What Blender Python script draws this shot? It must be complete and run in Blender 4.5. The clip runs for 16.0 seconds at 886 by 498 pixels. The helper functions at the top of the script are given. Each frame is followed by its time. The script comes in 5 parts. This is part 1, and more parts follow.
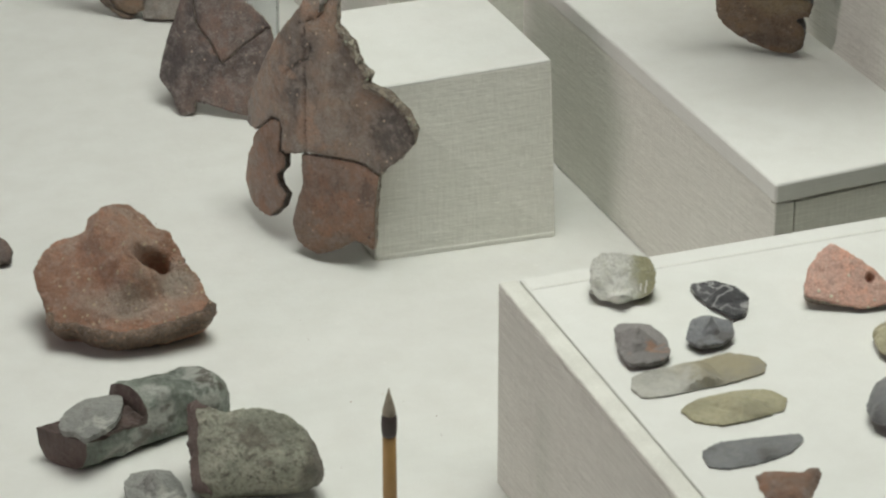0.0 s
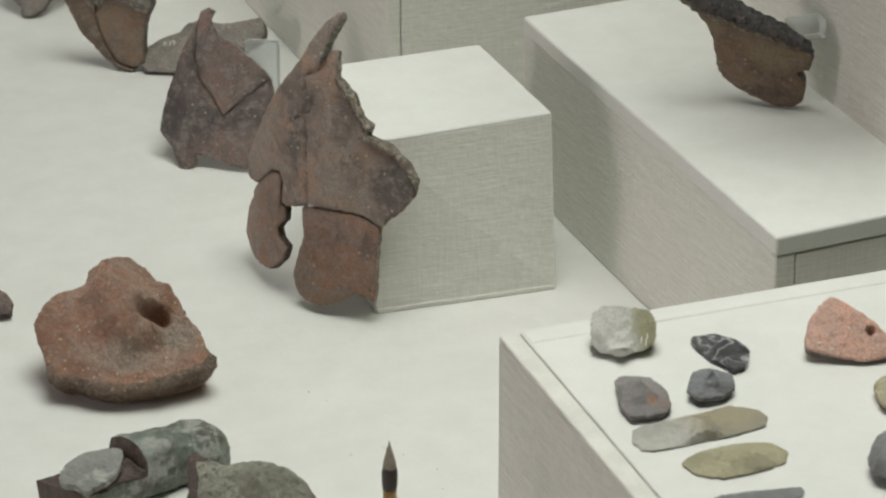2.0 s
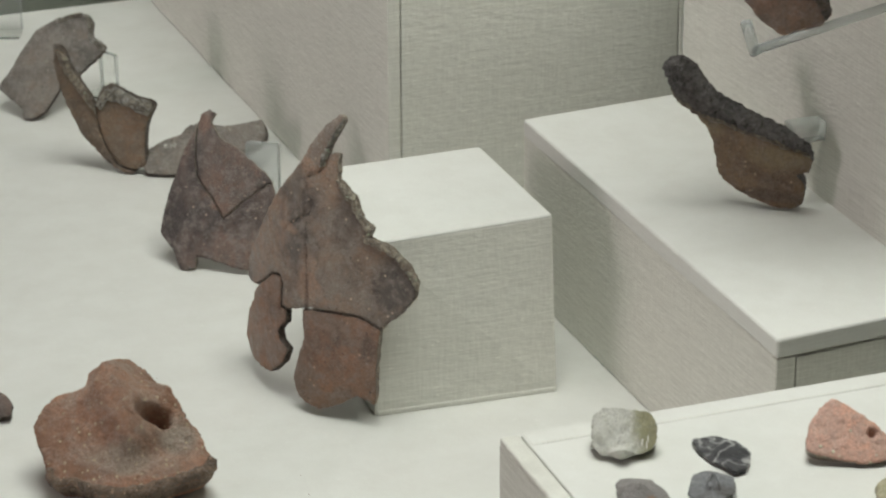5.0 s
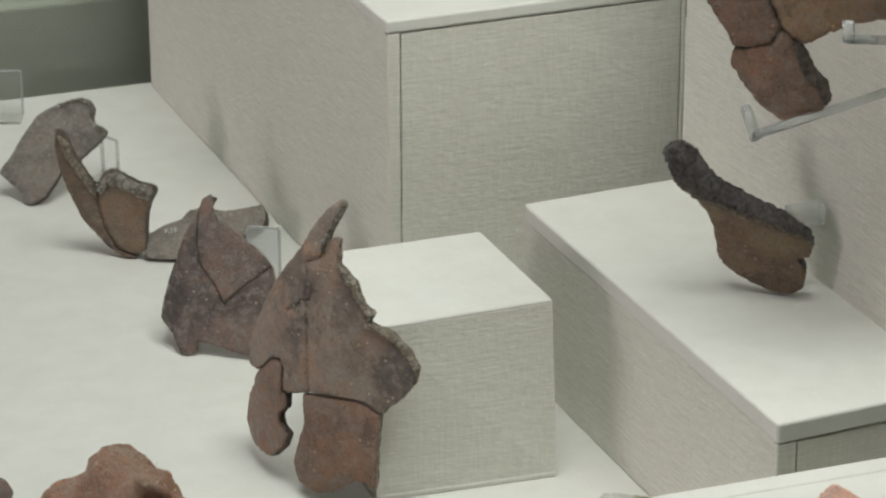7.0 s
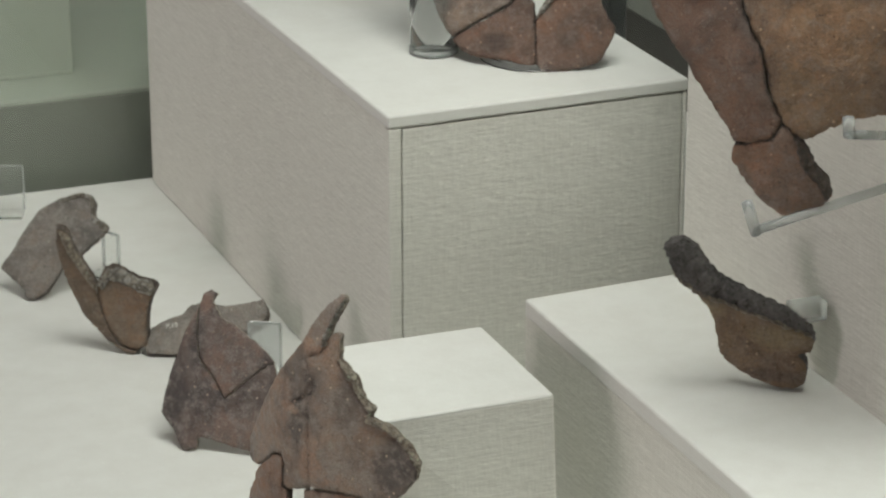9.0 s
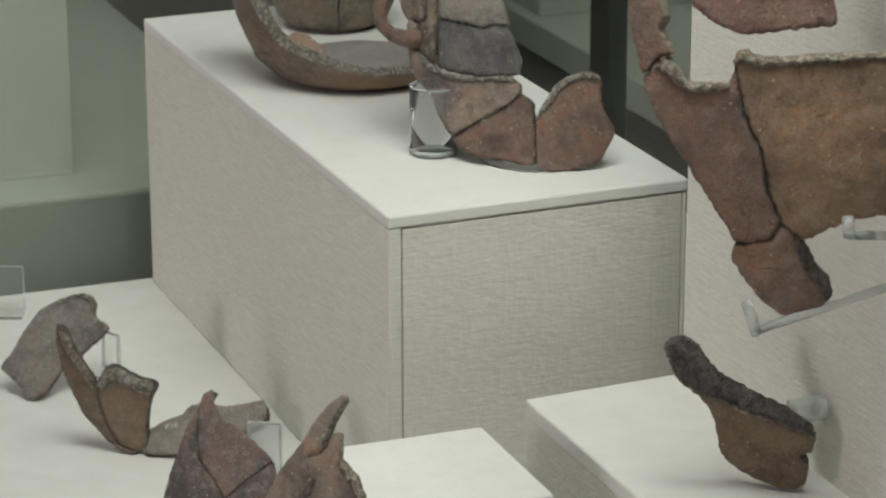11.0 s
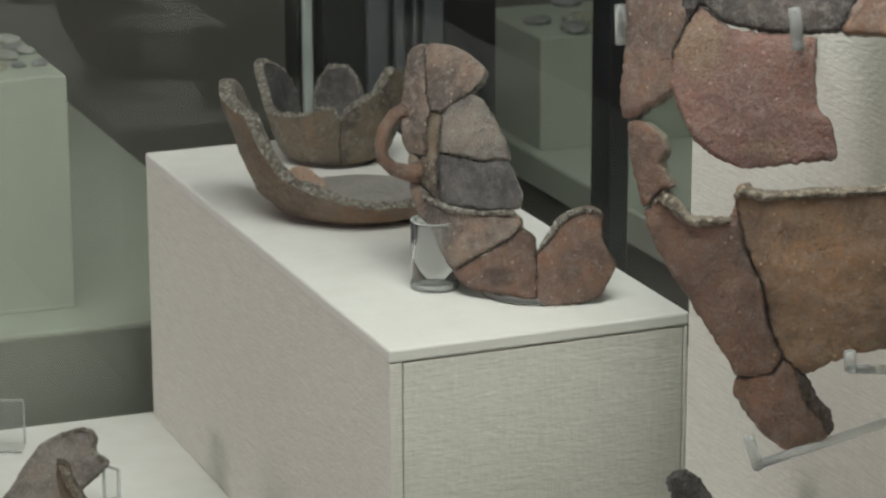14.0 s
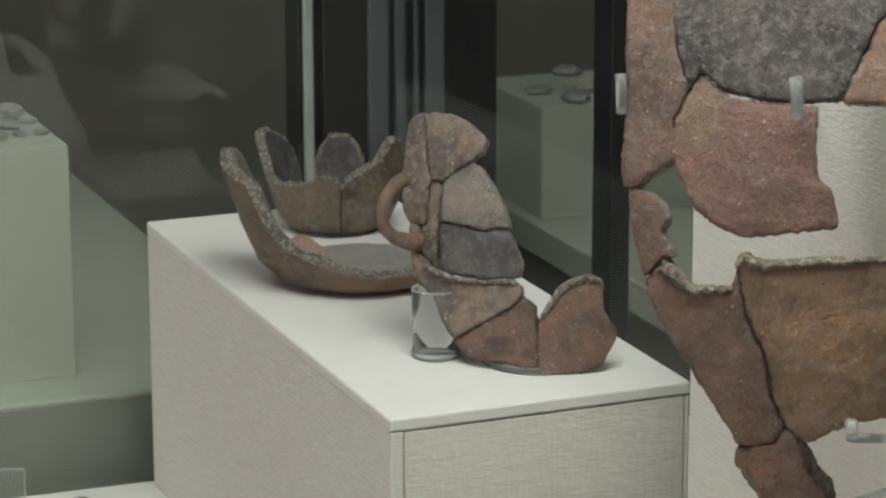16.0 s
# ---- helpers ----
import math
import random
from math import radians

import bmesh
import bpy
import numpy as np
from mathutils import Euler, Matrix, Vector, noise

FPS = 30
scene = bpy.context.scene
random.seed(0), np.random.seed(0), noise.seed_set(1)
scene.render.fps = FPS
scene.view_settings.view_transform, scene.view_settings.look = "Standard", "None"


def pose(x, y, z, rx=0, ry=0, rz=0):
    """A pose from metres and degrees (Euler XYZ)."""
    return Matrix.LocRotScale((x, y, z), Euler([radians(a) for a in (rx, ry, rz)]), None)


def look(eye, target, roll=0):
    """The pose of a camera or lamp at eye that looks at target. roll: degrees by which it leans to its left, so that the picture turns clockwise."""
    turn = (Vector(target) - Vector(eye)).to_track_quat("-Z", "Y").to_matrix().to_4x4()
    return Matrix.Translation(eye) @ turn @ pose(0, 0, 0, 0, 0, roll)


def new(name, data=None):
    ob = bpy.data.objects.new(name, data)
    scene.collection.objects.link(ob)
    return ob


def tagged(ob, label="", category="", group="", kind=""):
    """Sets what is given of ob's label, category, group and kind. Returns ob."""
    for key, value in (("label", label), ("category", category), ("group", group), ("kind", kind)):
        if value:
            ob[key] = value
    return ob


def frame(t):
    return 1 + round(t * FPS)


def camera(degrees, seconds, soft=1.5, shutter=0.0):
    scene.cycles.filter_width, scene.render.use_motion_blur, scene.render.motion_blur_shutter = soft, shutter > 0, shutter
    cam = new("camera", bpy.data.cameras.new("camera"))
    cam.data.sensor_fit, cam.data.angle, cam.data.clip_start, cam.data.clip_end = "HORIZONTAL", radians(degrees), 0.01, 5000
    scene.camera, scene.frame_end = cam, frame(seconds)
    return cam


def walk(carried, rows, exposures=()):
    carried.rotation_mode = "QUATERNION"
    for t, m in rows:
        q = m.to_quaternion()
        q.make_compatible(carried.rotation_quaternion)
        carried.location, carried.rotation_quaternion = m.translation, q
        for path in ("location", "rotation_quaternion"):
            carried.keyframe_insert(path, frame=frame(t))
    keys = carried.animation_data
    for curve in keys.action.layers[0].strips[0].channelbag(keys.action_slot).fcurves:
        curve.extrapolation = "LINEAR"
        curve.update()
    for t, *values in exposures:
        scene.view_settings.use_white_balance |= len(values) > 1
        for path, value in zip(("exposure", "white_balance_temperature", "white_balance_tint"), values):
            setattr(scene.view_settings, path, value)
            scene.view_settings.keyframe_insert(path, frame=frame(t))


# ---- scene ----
# camera: it stands still on a tripod and tilts slowly up
EYE = (0.0, 0.0, 1.6)
LEAN = -0.127
ROWS = [
    (0.0, -21.174, -26.504),
    (0.5, -21.172, -26.271),
    (1.0, -21.176, -26.020),
    (1.5, -21.171, -25.727),
    (2.0, -21.164, -25.492),
    (2.5, -21.158, -25.188),
    (3.0, -21.159, -24.863),
    (3.5, -21.157, -24.523),
    (4.0, -21.159, -24.192),
    (6.5, -21.154, -22.382),
    (7.0, -21.154, -21.919),
    (7.5, -21.151, -21.490),
    (8.0, -21.141, -21.037),
    (8.5, -21.138, -20.589),
    (9.0, -21.135, -20.099),
    (11.5, -21.138, -17.660),
    (12.0, -21.136, -17.147),
    (12.5, -21.137, -16.795),
    (13.0, -21.137, -16.384),
    (13.5, -21.127, -15.970),
    (14.0, -21.122, -15.623),
    (14.5, -21.116, -15.275),
    (15.0, -21.109, -14.901),
    (15.5, -21.104, -14.566),
    (16.0, -21.103, -14.304),
]
cam = camera(16.83, 16.0, soft=2.15)
cam.data.dof.use_dof, cam.data.dof.focus_distance, cam.data.dof.aperture_fstop = True, 1.76, 30.0
walk(cam, [(t, pose(*EYE, 90 + pitch, 0, yaw) @ pose(0, 0, 0, 0, 0, LEAN)) for t, yaw, pitch in ROWS])

# ---- world and lights ----
scene.view_settings.exposure = -0.18
world = bpy.data.worlds.new("world")
scene.world = world
world.use_nodes = True
world.node_tree.nodes["Background"].inputs[0].default_value = (0.80, 0.86, 0.80, 1)
world.node_tree.nodes["Background"].inputs[1].default_value = 0.05


def area(name, m, w, h, power, colour):
    d = bpy.data.lights.new(name, "AREA")
    d.shape, d.size, d.size_y, d.energy, d.color = "RECTANGLE", w, h, power, colour
    ob = new(name, d)
    ob.matrix_world = m
    return ob


# diffuse light panel in the top of the case
area("case_light", look((0.58, 1.39, 2.14), (0.60, 1.52, 0.8)), 0.75, 1.05, 24.4, (0.975, 1.0, 0.93))
# unseen fill lamps, added to brighten the cases behind the glass
area("neighbour_case_light", pose(1.72, 2.85, 2.2), 0.9, 0.9, 1.7, (0.95, 1.0, 0.93))
area("far_case_light", pose(0.15, 2.85, 2.2), 0.9, 0.7, 3.5, (0.95, 1.0, 0.93))
# unseen source of pinkish light on the left faces, assumed in the side wall
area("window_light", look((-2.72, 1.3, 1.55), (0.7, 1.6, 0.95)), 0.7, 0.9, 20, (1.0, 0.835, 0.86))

# ---- materials ----


def mat(name):
    m = bpy.data.materials.new(name)
    m.use_nodes = True
    return m, m.node_tree, m.node_tree.nodes["Principled BSDF"]


def node(tree, kind, **values):
    n = tree.nodes.new(kind)
    for k, v in values.items():
        n.inputs[k.replace("_", " ")].default_value = v
    return n


def ramp(tree, fac, stops):
    r = tree.nodes.new("ShaderNodeValToRGB")
    while len(r.color_ramp.elements) < len(stops):
        r.color_ramp.elements.new(0.5)
    for e, (p, c) in zip(r.color_ramp.elements, stops):
        e.position, e.color = p, (*c, 1)
    tree.links.new(fac, r.inputs[0])
    return r.outputs[0]


def mix(tree, fac, a, b, mode="MIX"):
    m = tree.nodes.new("ShaderNodeMix")
    m.data_type, m.blend_type = "RGBA", mode
    for key, v in ((0, fac), (6, a), (7, b)):
        if hasattr(v, "is_output"):
            tree.links.new(v, m.inputs[key])
        else:
            m.inputs[key].default_value = v if key == 0 else (*v, 1)
    return m.outputs[2]


def coords(tree, scale=(1, 1, 1)):
    tc = tree.nodes.new("ShaderNodeTexCoord")
    mp = tree.nodes.new("ShaderNodeMapping")
    mp.inputs["Scale"].default_value = scale
    tree.links.new(tc.outputs["Object"], mp.inputs[0])
    return mp.outputs[0]


def noise_tex(tree, vec, scale, detail=4, rough=0.6):
    n = node(tree, "ShaderNodeTexNoise", Scale=scale, Detail=detail, Roughness=rough)
    tree.links.new(vec, n.inputs["Vector"])
    return n.outputs[0]


def bump(tree, bsdf, pairs):
    last = None
    for height, strength, distance in pairs:
        b = node(tree, "ShaderNodeBump", Strength=strength, Distance=distance)
        tree.links.new(height, b.inputs["Height"])
        if last:
            tree.links.new(last, b.inputs["Normal"])
        last = b.outputs[0]
    tree.links.new(last, bsdf.inputs["Normal"])


def linen(name, a, b, strength=0.5):
    """Woven cloth: threads both ways, short slubs and nubs, faint uneven dye."""
    m, t, p = mat(name)
    v = coords(t)
    weave = []
    for axis in "XYZ":
        w = node(t, "ShaderNodeTexWave", Scale=300.0, Distortion=0.8, Detail=1.0)
        w.inputs["Detail Scale"].default_value = 0.6
        w.bands_direction = axis
        t.links.new(v, w.inputs["Vector"])
        weave.append(w.outputs[1])
    weft = noise_tex(t, coords(t, (38, 38, 900)), 1.0, 3, 0.6)
    warp = noise_tex(t, coords(t, (900, 900, 50)), 1.0, 3, 0.6)
    nubs = noise_tex(t, coords(t, (150, 150, 420)), 1.0, 2, 0.5)
    slubs = noise_tex(t, coords(t, (16, 16, 330)), 1.0, 3, 0.55)
    cloud = noise_tex(t, v, 11.0, 6, 0.6)
    c = ramp(t, mix(t, 0.35, weft, warp), [(0.36, tuple(x * (1 - 0.05 * strength) for x in b)), (0.60, a)])
    c = mix(t, ramp(t, slubs, [(0.56, (0, 0, 0)), (0.70, (strength * 0.3,) * 3)]), c, tuple(x * 0.88 for x in b))
    c = mix(t, ramp(t, nubs, [(0.69, (0, 0, 0)), (0.75, (strength * 0.8,) * 3)]), c, tuple(min(0.86, x * 1.14) for x in a))
    c = mix(t, ramp(t, cloud, [(0.35, (0.0, 0.0, 0.0)), (0.7, (0.22, 0.22, 0.22))]), c, tuple(x * k for x, k in zip(a, (0.90, 0.885, 0.87))))
    t.links.new(c, p.inputs["Base Color"])
    p.inputs["Roughness"].default_value = 0.92
    p.inputs["Specular IOR Level"].default_value = 0.2
    bump(t, p, [(weave[0], strength * 0.12, 0.0002), (weave[1], strength * 0.12, 0.0002), (weave[2], strength * 0.16, 0.0002), (weft, strength * 0.16, 0.0002), (warp, strength * 0.12, 0.0002), (nubs, strength * 0.7, 0.0008), (cloud, 0.12, 0.002)])
    return m


def plain(name, colour, rough=0.6, metal=0.0, vary=0.12, scale=30.0, relief=0.15):
    m, t, p = mat(name)
    v = coords(t)
    n = noise_tex(t, v, scale, 6)
    n2 = noise_tex(t, v, scale * 0.13, 3)
    c = mix(t, n, tuple(x * (1 - vary) for x in colour), tuple(min(1, x * (1 + vary)) for x in colour))
    c = mix(t, ramp(t, n2, [(0.4, (0, 0, 0)), (0.7, (0.5, 0.5, 0.5))]), c, tuple(x * 0.8 for x in colour))
    t.links.new(c, p.inputs["Base Color"])
    p.inputs["Roughness"].default_value, p.inputs["Metallic"].default_value = rough, metal
    if relief:
        bump(t, p, [(n, relief, 0.001)])
    return m


def clear(name, colour, rough=0.02, ior=1.49):
    m, t, p = mat(name)
    p.inputs["Base Color"].default_value = (*colour, 1)
    p.inputs["Transmission Weight"].default_value = 1
    p.inputs["Roughness"].default_value, p.inputs["IOR"].default_value = rough, ior
    return m


LINEN = linen("linen", (0.755, 0.752, 0.695), (0.645, 0.64, 0.582), 0.95)
CLOTH = linen("platform_cloth", (0.745, 0.75, 0.715), (0.71, 0.71, 0.67), 0.3)
BLACK = plain("black_paint", (0.012, 0.012, 0.014), 0.35)
WALLP = plain("wall_paint", (0.46, 0.47, 0.42), 0.85, scale=6)
FLOORM = plain("floor_stone", (0.10, 0.095, 0.085), 0.5, scale=5)
DARK_FRONT = plain("dark_grey_green", (0.185, 0.195, 0.165), 0.85)
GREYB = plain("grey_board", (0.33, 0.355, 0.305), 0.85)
ACRYL = clear("acrylic", (0.96, 0.975, 0.965), 0.03, 1.08)
ACRYL.node_tree.nodes["Principled BSDF"].inputs["Transmission Weight"].default_value = 0.95
FROST = clear("cut_acrylic_edge", (0.80, 0.83, 0.82), 0.25, 1.2)
FROST.node_tree.nodes["Principled BSDF"].inputs["Transmission Weight"].default_value = 0.75
DARKB = plain("dark_board", (0.10, 0.095, 0.08), 0.8)
GLASSM = clear("case_glass", (0.87, 0.90, 0.865), 0.0, 1.45)

# ---- building helpers ----


def part(name, bm, material, parent=None, label="", smooth=False):
    me = bpy.data.meshes.new(name)
    bm.normal_update()
    bm.to_mesh(me)
    bm.free()
    me.materials.append(material)
    if smooth:
        me.polygons.foreach_set("use_smooth", [True] * len(me.polygons))
    ob = new(name, me)
    ob.parent = parent
    if label:
        ob["label"] = label
    return ob


def box_into(bm, x0, x1, y0, y1, z0, z1, bevel=0.0, seg=2):
    r = bmesh.ops.create_cube(bm, size=1.0, matrix=Matrix.Translation(((x0 + x1) / 2, (y0 + y1) / 2, (z0 + z1) / 2)) @ Matrix.Diagonal((x1 - x0, y1 - y0, z1 - z0, 1)))
    if bevel:
        edges = list({e for v in r["verts"] for e in v.link_edges})
        bmesh.ops.bevel(bm, geom=edges, offset=bevel, segments=seg, affect="EDGES", profile=0.5)
    return bm


def slab(x0, x1, y0, y1, z0, z1, bevel=0.0015, seg=2):
    return box_into(bmesh.new(), x0, x1, y0, y1, z0, z1, bevel, seg)


def empty(name, m, label="", category="", group="", kind=""):
    ob = new(name)
    ob.matrix_world = m
    ob.empty_display_size = 0.02
    return tagged(ob, label, category, group, kind)


PZ = 0.80  # top of the platform


def riser(label, x, y, yaw, w, d, h, z=PZ, group="linen risers", front=True, cloth=None, rim=0.008, skew=0.0, edge=None, lean=(0.0, 0.0)):
    """Cloth-covered display box: body, rim strips round a front panel that sits in a fine groove."""
    e = empty("display_riser", pose(x, y, z, 0, 0, yaw), label, "display box", group)
    edge = edge or rim * 0.6
    if not front:
        part("body", slab(0, w, 0, d, 0, h - 0.0012, 0.0014, 2), cloth or LINEN, e)
        part("top_cover", slab(0.0001, w - 0.0001, 0.0001, d - 0.0001, h - 0.0030, h, 0.0020, 3), cloth or CLOTH, e)
        part("hem", slab(0.001, w - 0.001, -0.0007, 0.003, 0, 0.0035, 0.0006, 1), cloth or LINEN, e, "folded cloth hem")
        for ob in e.children:  # the front of a hand-made block is not quite upright
            for v in ob.data.vertices:
                if v.co.y < d / 2:
                    f, k = v.co.x / w, v.co.z / h
                    v.co.y += f * (lean[0] * (1 - k) + lean[1] * k)
        return e
    part("body", slab(0, w, 0.004, d, 0, h - 0.0015, 0.001, 1), LINEN, e)
    part("lid", slab(-0.0005, w + 0.0005, -0.0005, d, h - rim, h, 0.0018, 3), CLOTH, e)
    part("rim_strip", slab(0, rim, 0, 0.006, 0, h - rim - 0.0004, 0.0008, 1), LINEN, e)
    part("rim_strip", slab(w - edge, w, 0, 0.006, 0, h - rim - 0.0004, 0.0008, 1), LINEN, e)
    part("front_panel", slab(rim + 0.0007, w - edge - 0.0007, 0.0004, 0.006, 0, h - rim - 0.0011, 0.0008, 2), LINEN, e)
    for ob in e.children:  # the hand-made boxes are not quite square in plan
        for v in ob.data.vertices:
            v.co.y += skew * v.co.x
    return e


# ---- room ----


def structure(name, bm, material, label):
    return tagged(part(name, bm, material), label, kind="structure")


structure("floor", slab(-2.9, 3.2, -2.6, 5.6, -0.1, 0.0, 0), FLOORM, "dark stone floor of the gallery")
structure("ceiling", slab(-2.9, 3.2, -2.6, 5.6, 2.9, 3.0, 0), WALLP, "grey painted gallery ceiling")
structure("wall_north", slab(-2.9, 3.2, 5.6, 5.75, -0.1, 3.0, 0), WALLP, "dim grey gallery wall")
structure("wall_south", slab(-2.9, 3.2, -2.75, -2.6, -0.1, 3.0, 0), WALLP, "dim grey gallery wall")
structure("wall_east", slab(3.2, 3.35, -2.6, 5.6, -0.1, 3.0, 0), WALLP, "dim grey gallery wall")
# the opening is assumed, added behind the unseen light on the left
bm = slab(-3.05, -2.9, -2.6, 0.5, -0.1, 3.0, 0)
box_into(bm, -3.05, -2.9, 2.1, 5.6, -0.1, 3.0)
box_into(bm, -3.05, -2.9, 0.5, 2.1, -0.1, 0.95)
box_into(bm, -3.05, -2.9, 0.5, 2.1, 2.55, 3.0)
structure("wall_west", bm, WALLP, "dim grey gallery wall with an assumed opening")

# ---- display case ----
case = empty("display_case", pose(0, 0, 0), "museum display case with a cloth-covered floor", "display case")
part("platform", slab(-0.35, 1.45, 0.84, 2.291, PZ - 0.03, PZ, 0.002, 2), CLOTH, case, "off-white cloth-covered case floor")
part("plinth", slab(-0.33, 1.43, 0.87, 2.27, 0.0, PZ - 0.03, 0.004, 1), GREYB, case)
part("back_pane", slab(-0.35, 1.45, 2.318, 2.326, PZ - 0.03, 2.15, 0.0, 1), GLASSM, case, "greenish glass pane").visible_shadow = False
part("top", slab(-0.36, 1.46, 0.80, 2.40, 2.16, 2.22, 0.004, 1), BLACK, case)

# neighbouring cases behind the glass
far = empty("neighbour_case", pose(0, 0, 0), "second display case behind the glass pane", "display case")
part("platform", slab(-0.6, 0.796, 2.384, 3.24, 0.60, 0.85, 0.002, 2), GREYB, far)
part("plinth", slab(-0.6, 0.77, 2.42, 3.2, 0.0, 0.60, 0.002, 1), BLACK, far)
# thin slab over the whole platform front, darker than the platform
part("front_board", slab(-0.6, 0.796, 2.379, 2.3835, 0.60, 0.847, 0.0005, 1), DARK_FRONT, far, "thin dark grey-green slab over the platform front")
side = empty("neighbour_case", pose(0, 0, 0), "dim grey display case beyond the black posts", "display case")
part("platform", slab(1.187, 2.3, 2.35, 3.5, 0.815, 0.85, 0.002, 1), GREYB, side)
part("plinth", slab(1.20, 2.28, 2.37, 3.48, 0.0, 0.815, 0.002, 1), DARKB, side)
riser("tall grey-green display box with small stones on top", 0.36, 2.447, 0, 0.241, 0.195, 0.206, 0.85, "far boxes", False, GREYB)
riser("low grey box with small stones on top", 1.20, 2.825, 0, 0.30, 0.175, 0.12, 0.85, "far boxes", False, GREYB)

# ---- risers on the platform ----
riser("cube-shaped linen-covered block behind a leaning sherd", 0.5358, 1.4956, -0.383, 0.1135, 0.1204, 0.1118, front=False, lean=(-0.0075, 0.003))
riser("long low linen box carrying one dark sherd", 0.6890, 1.2850, 0, 0.36, 0.3520, 0.1166, rim=0.012, skew=0.06)
riser("tall linen box carrying broken bowls", 0.6240, 1.7105, 0.05, 0.2142, 0.5700, 0.2239, rim=0.009, skew=0.03, edge=0.003)
tray = empty("display_riser", pose(0.5071, 1.2330, PZ, 0, 0, -1.2), "low linen box carrying small stone tools", "display box", "linen risers")
part("body", slab(0, 0.36, -0.33, 0, 0, 0.1135, 0.001, 1), LINEN, tray)
part("rim_strip", slab(0, 0.0105, -0.33, 0, 0.1125, 0.1168, 0.0014, 2), LINEN, tray)
part("top_panel", slab(0.0113, 0.36, -0.33, 0, 0.1125, 0.1166, 0.0012, 2), CLOTH, tray)
part("hem", slab(0.0125, 0.355, -0.0145, -0.0005, 0.1150, 0.1170, 0.0004, 1), CLOTH, tray, "folded cloth hem")
bm = bmesh.new()
for i in range(110):
    box_into(bm, 0.014 + i * 0.0031, 0.0157 + i * 0.0031, -0.0138, -0.0133, 0.1169, 0.1172)
part("stitching", bm, LINEN, tray, "row of small sewn stitches")
riser("tall linen panel box with acrylic hooks", 0.803, 1.29, 0, 0.30, 0.356, 0.62, front=False)

# ---- sherds and stones ----


def ceramic(name, a, b, dark, grit=0.5, scale=35.0, rough=0.40, relief=0.85, balance=0.5, glow=None, dust=0.6, crumbly=0.0):
    """Fired clay: two clay tones in clouds, smoked patches, fine striations and pale grit.
    The mesh may carry firing marks: red smoked, green lighter clay, blue dirt in the joints."""
    m, t, p = mat(name)
    v = coords(t)
    info = t.nodes.new("ShaderNodeObjectInfo")
    shift = t.nodes.new("ShaderNodeVectorMath")
    shift.operation = "ADD"
    t.links.new(v, shift.inputs[0])
    t.links.new(info.outputs["Random"], shift.inputs[1])
    v = shift.outputs[0]
    clouds = noise_tex(t, v, scale, 7, 0.68)
    smoke = noise_tex(t, v, scale * 0.6, 6, 0.62)
    wash = noise_tex(t, v, scale * 2.6, 6, 0.7)
    rust = noise_tex(t, v, scale * 1.3, 5, 0.75)
    pits = noise_tex(t, v, 330.0, 3, 0.6)
    lines = noise_tex(t, coords(t, (1.0, 0.22, 1.0)), scale * 9, 3, 0.7)
    fine = noise_tex(t, v, 700.0, 5, 0.75)
    scratch = noise_tex(t, coords(t, (1.0, 0.12, 1.0)), scale * 13, 5, 0.75)
    specks = noise_tex(t, v, 520.0 if grit < 0.8 else 640.0, 4, 0.7)
    grey = sum(a) / 3
    firing = t.nodes.new("ShaderNodeAttribute")
    firing.attribute_name = "firing"
    marks = t.nodes.new("ShaderNodeSeparateColor")
    t.links.new(firing.outputs["Color"], marks.inputs[0])

    def patchy(channel, spread):
        """A fired patch with a ragged border: the mark of the mesh broken up by noise."""
        n = t.nodes.new("ShaderNodeMath")
        n.operation = "MULTIPLY_ADD"
        n.inputs[1].default_value, n.inputs[2].default_value = spread, -0.5 * spread
        t.links.new(wash, n.inputs[0])
        f = t.nodes.new("ShaderNodeMath")
        f.operation = "MULTIPLY_ADD"
        t.links.new(marks.outputs[channel], f.inputs[0])
        f.inputs[1].default_value = 1.0
        t.links.new(n.outputs[0], f.inputs[2])
        return f.outputs[0]

    coarse = grit > 0.8
    grains = node(t, "ShaderNodeTexVoronoi", Scale=300.0 if coarse else 330.0)
    t.links.new(v, grains.inputs["Vector"])
    which = t.nodes.new("ShaderNodeSeparateColor")
    t.links.new(grains.outputs["Color"], which.inputs[0])
    keep = ramp(t, which.outputs[0], [(0.74 if coarse else 0.93, (0, 0, 0)), (0.76 if coarse else 0.95, (1, 1, 1))])
    dots = mix(t, 1.0, ramp(t, grains.outputs["Distance"], [(0.18, (1, 1, 1)), (0.34, (0, 0, 0))]), keep, "MULTIPLY")
    c = mix(t, ramp(t, clouds, [(0.43, (0, 0, 0)), (0.55, (1, 1, 1))]), a, b)
    c = mix(t, ramp(t, wash, [(0.46, (0, 0, 0)), (0.66, (0.38, 0.38, 0.38))]), c, (a[0] * 1.5, a[1] * 1.32, a[2] * 1.2))
    c = mix(t, ramp(t, rust, [(0.52, (0, 0, 0)), (0.68, (0.5, 0.5, 0.5))]), c, (a[0] * 1.15, a[1] * 0.9, a[2] * 0.74))
    c = mix(t, ramp(t, smoke, [(balance - 0.03, (0, 0, 0)), (balance + 0.14, (0.9, 0.9, 0.9))]), c, dark)
    c = mix(t, ramp(t, patchy(0, 1.5), [(0.25, (0, 0, 0)), (0.75, (0.88, 0.88, 0.88))]), c, tuple(x * 0.9 for x in dark))
    c = mix(t, ramp(t, patchy(1, 1.5), [(0.25, (0, 0, 0)), (0.75, (0.8, 0.8, 0.8))]), c, glow or (a[0] * 1.35, a[1] * 1.2, a[2] * 1.12))
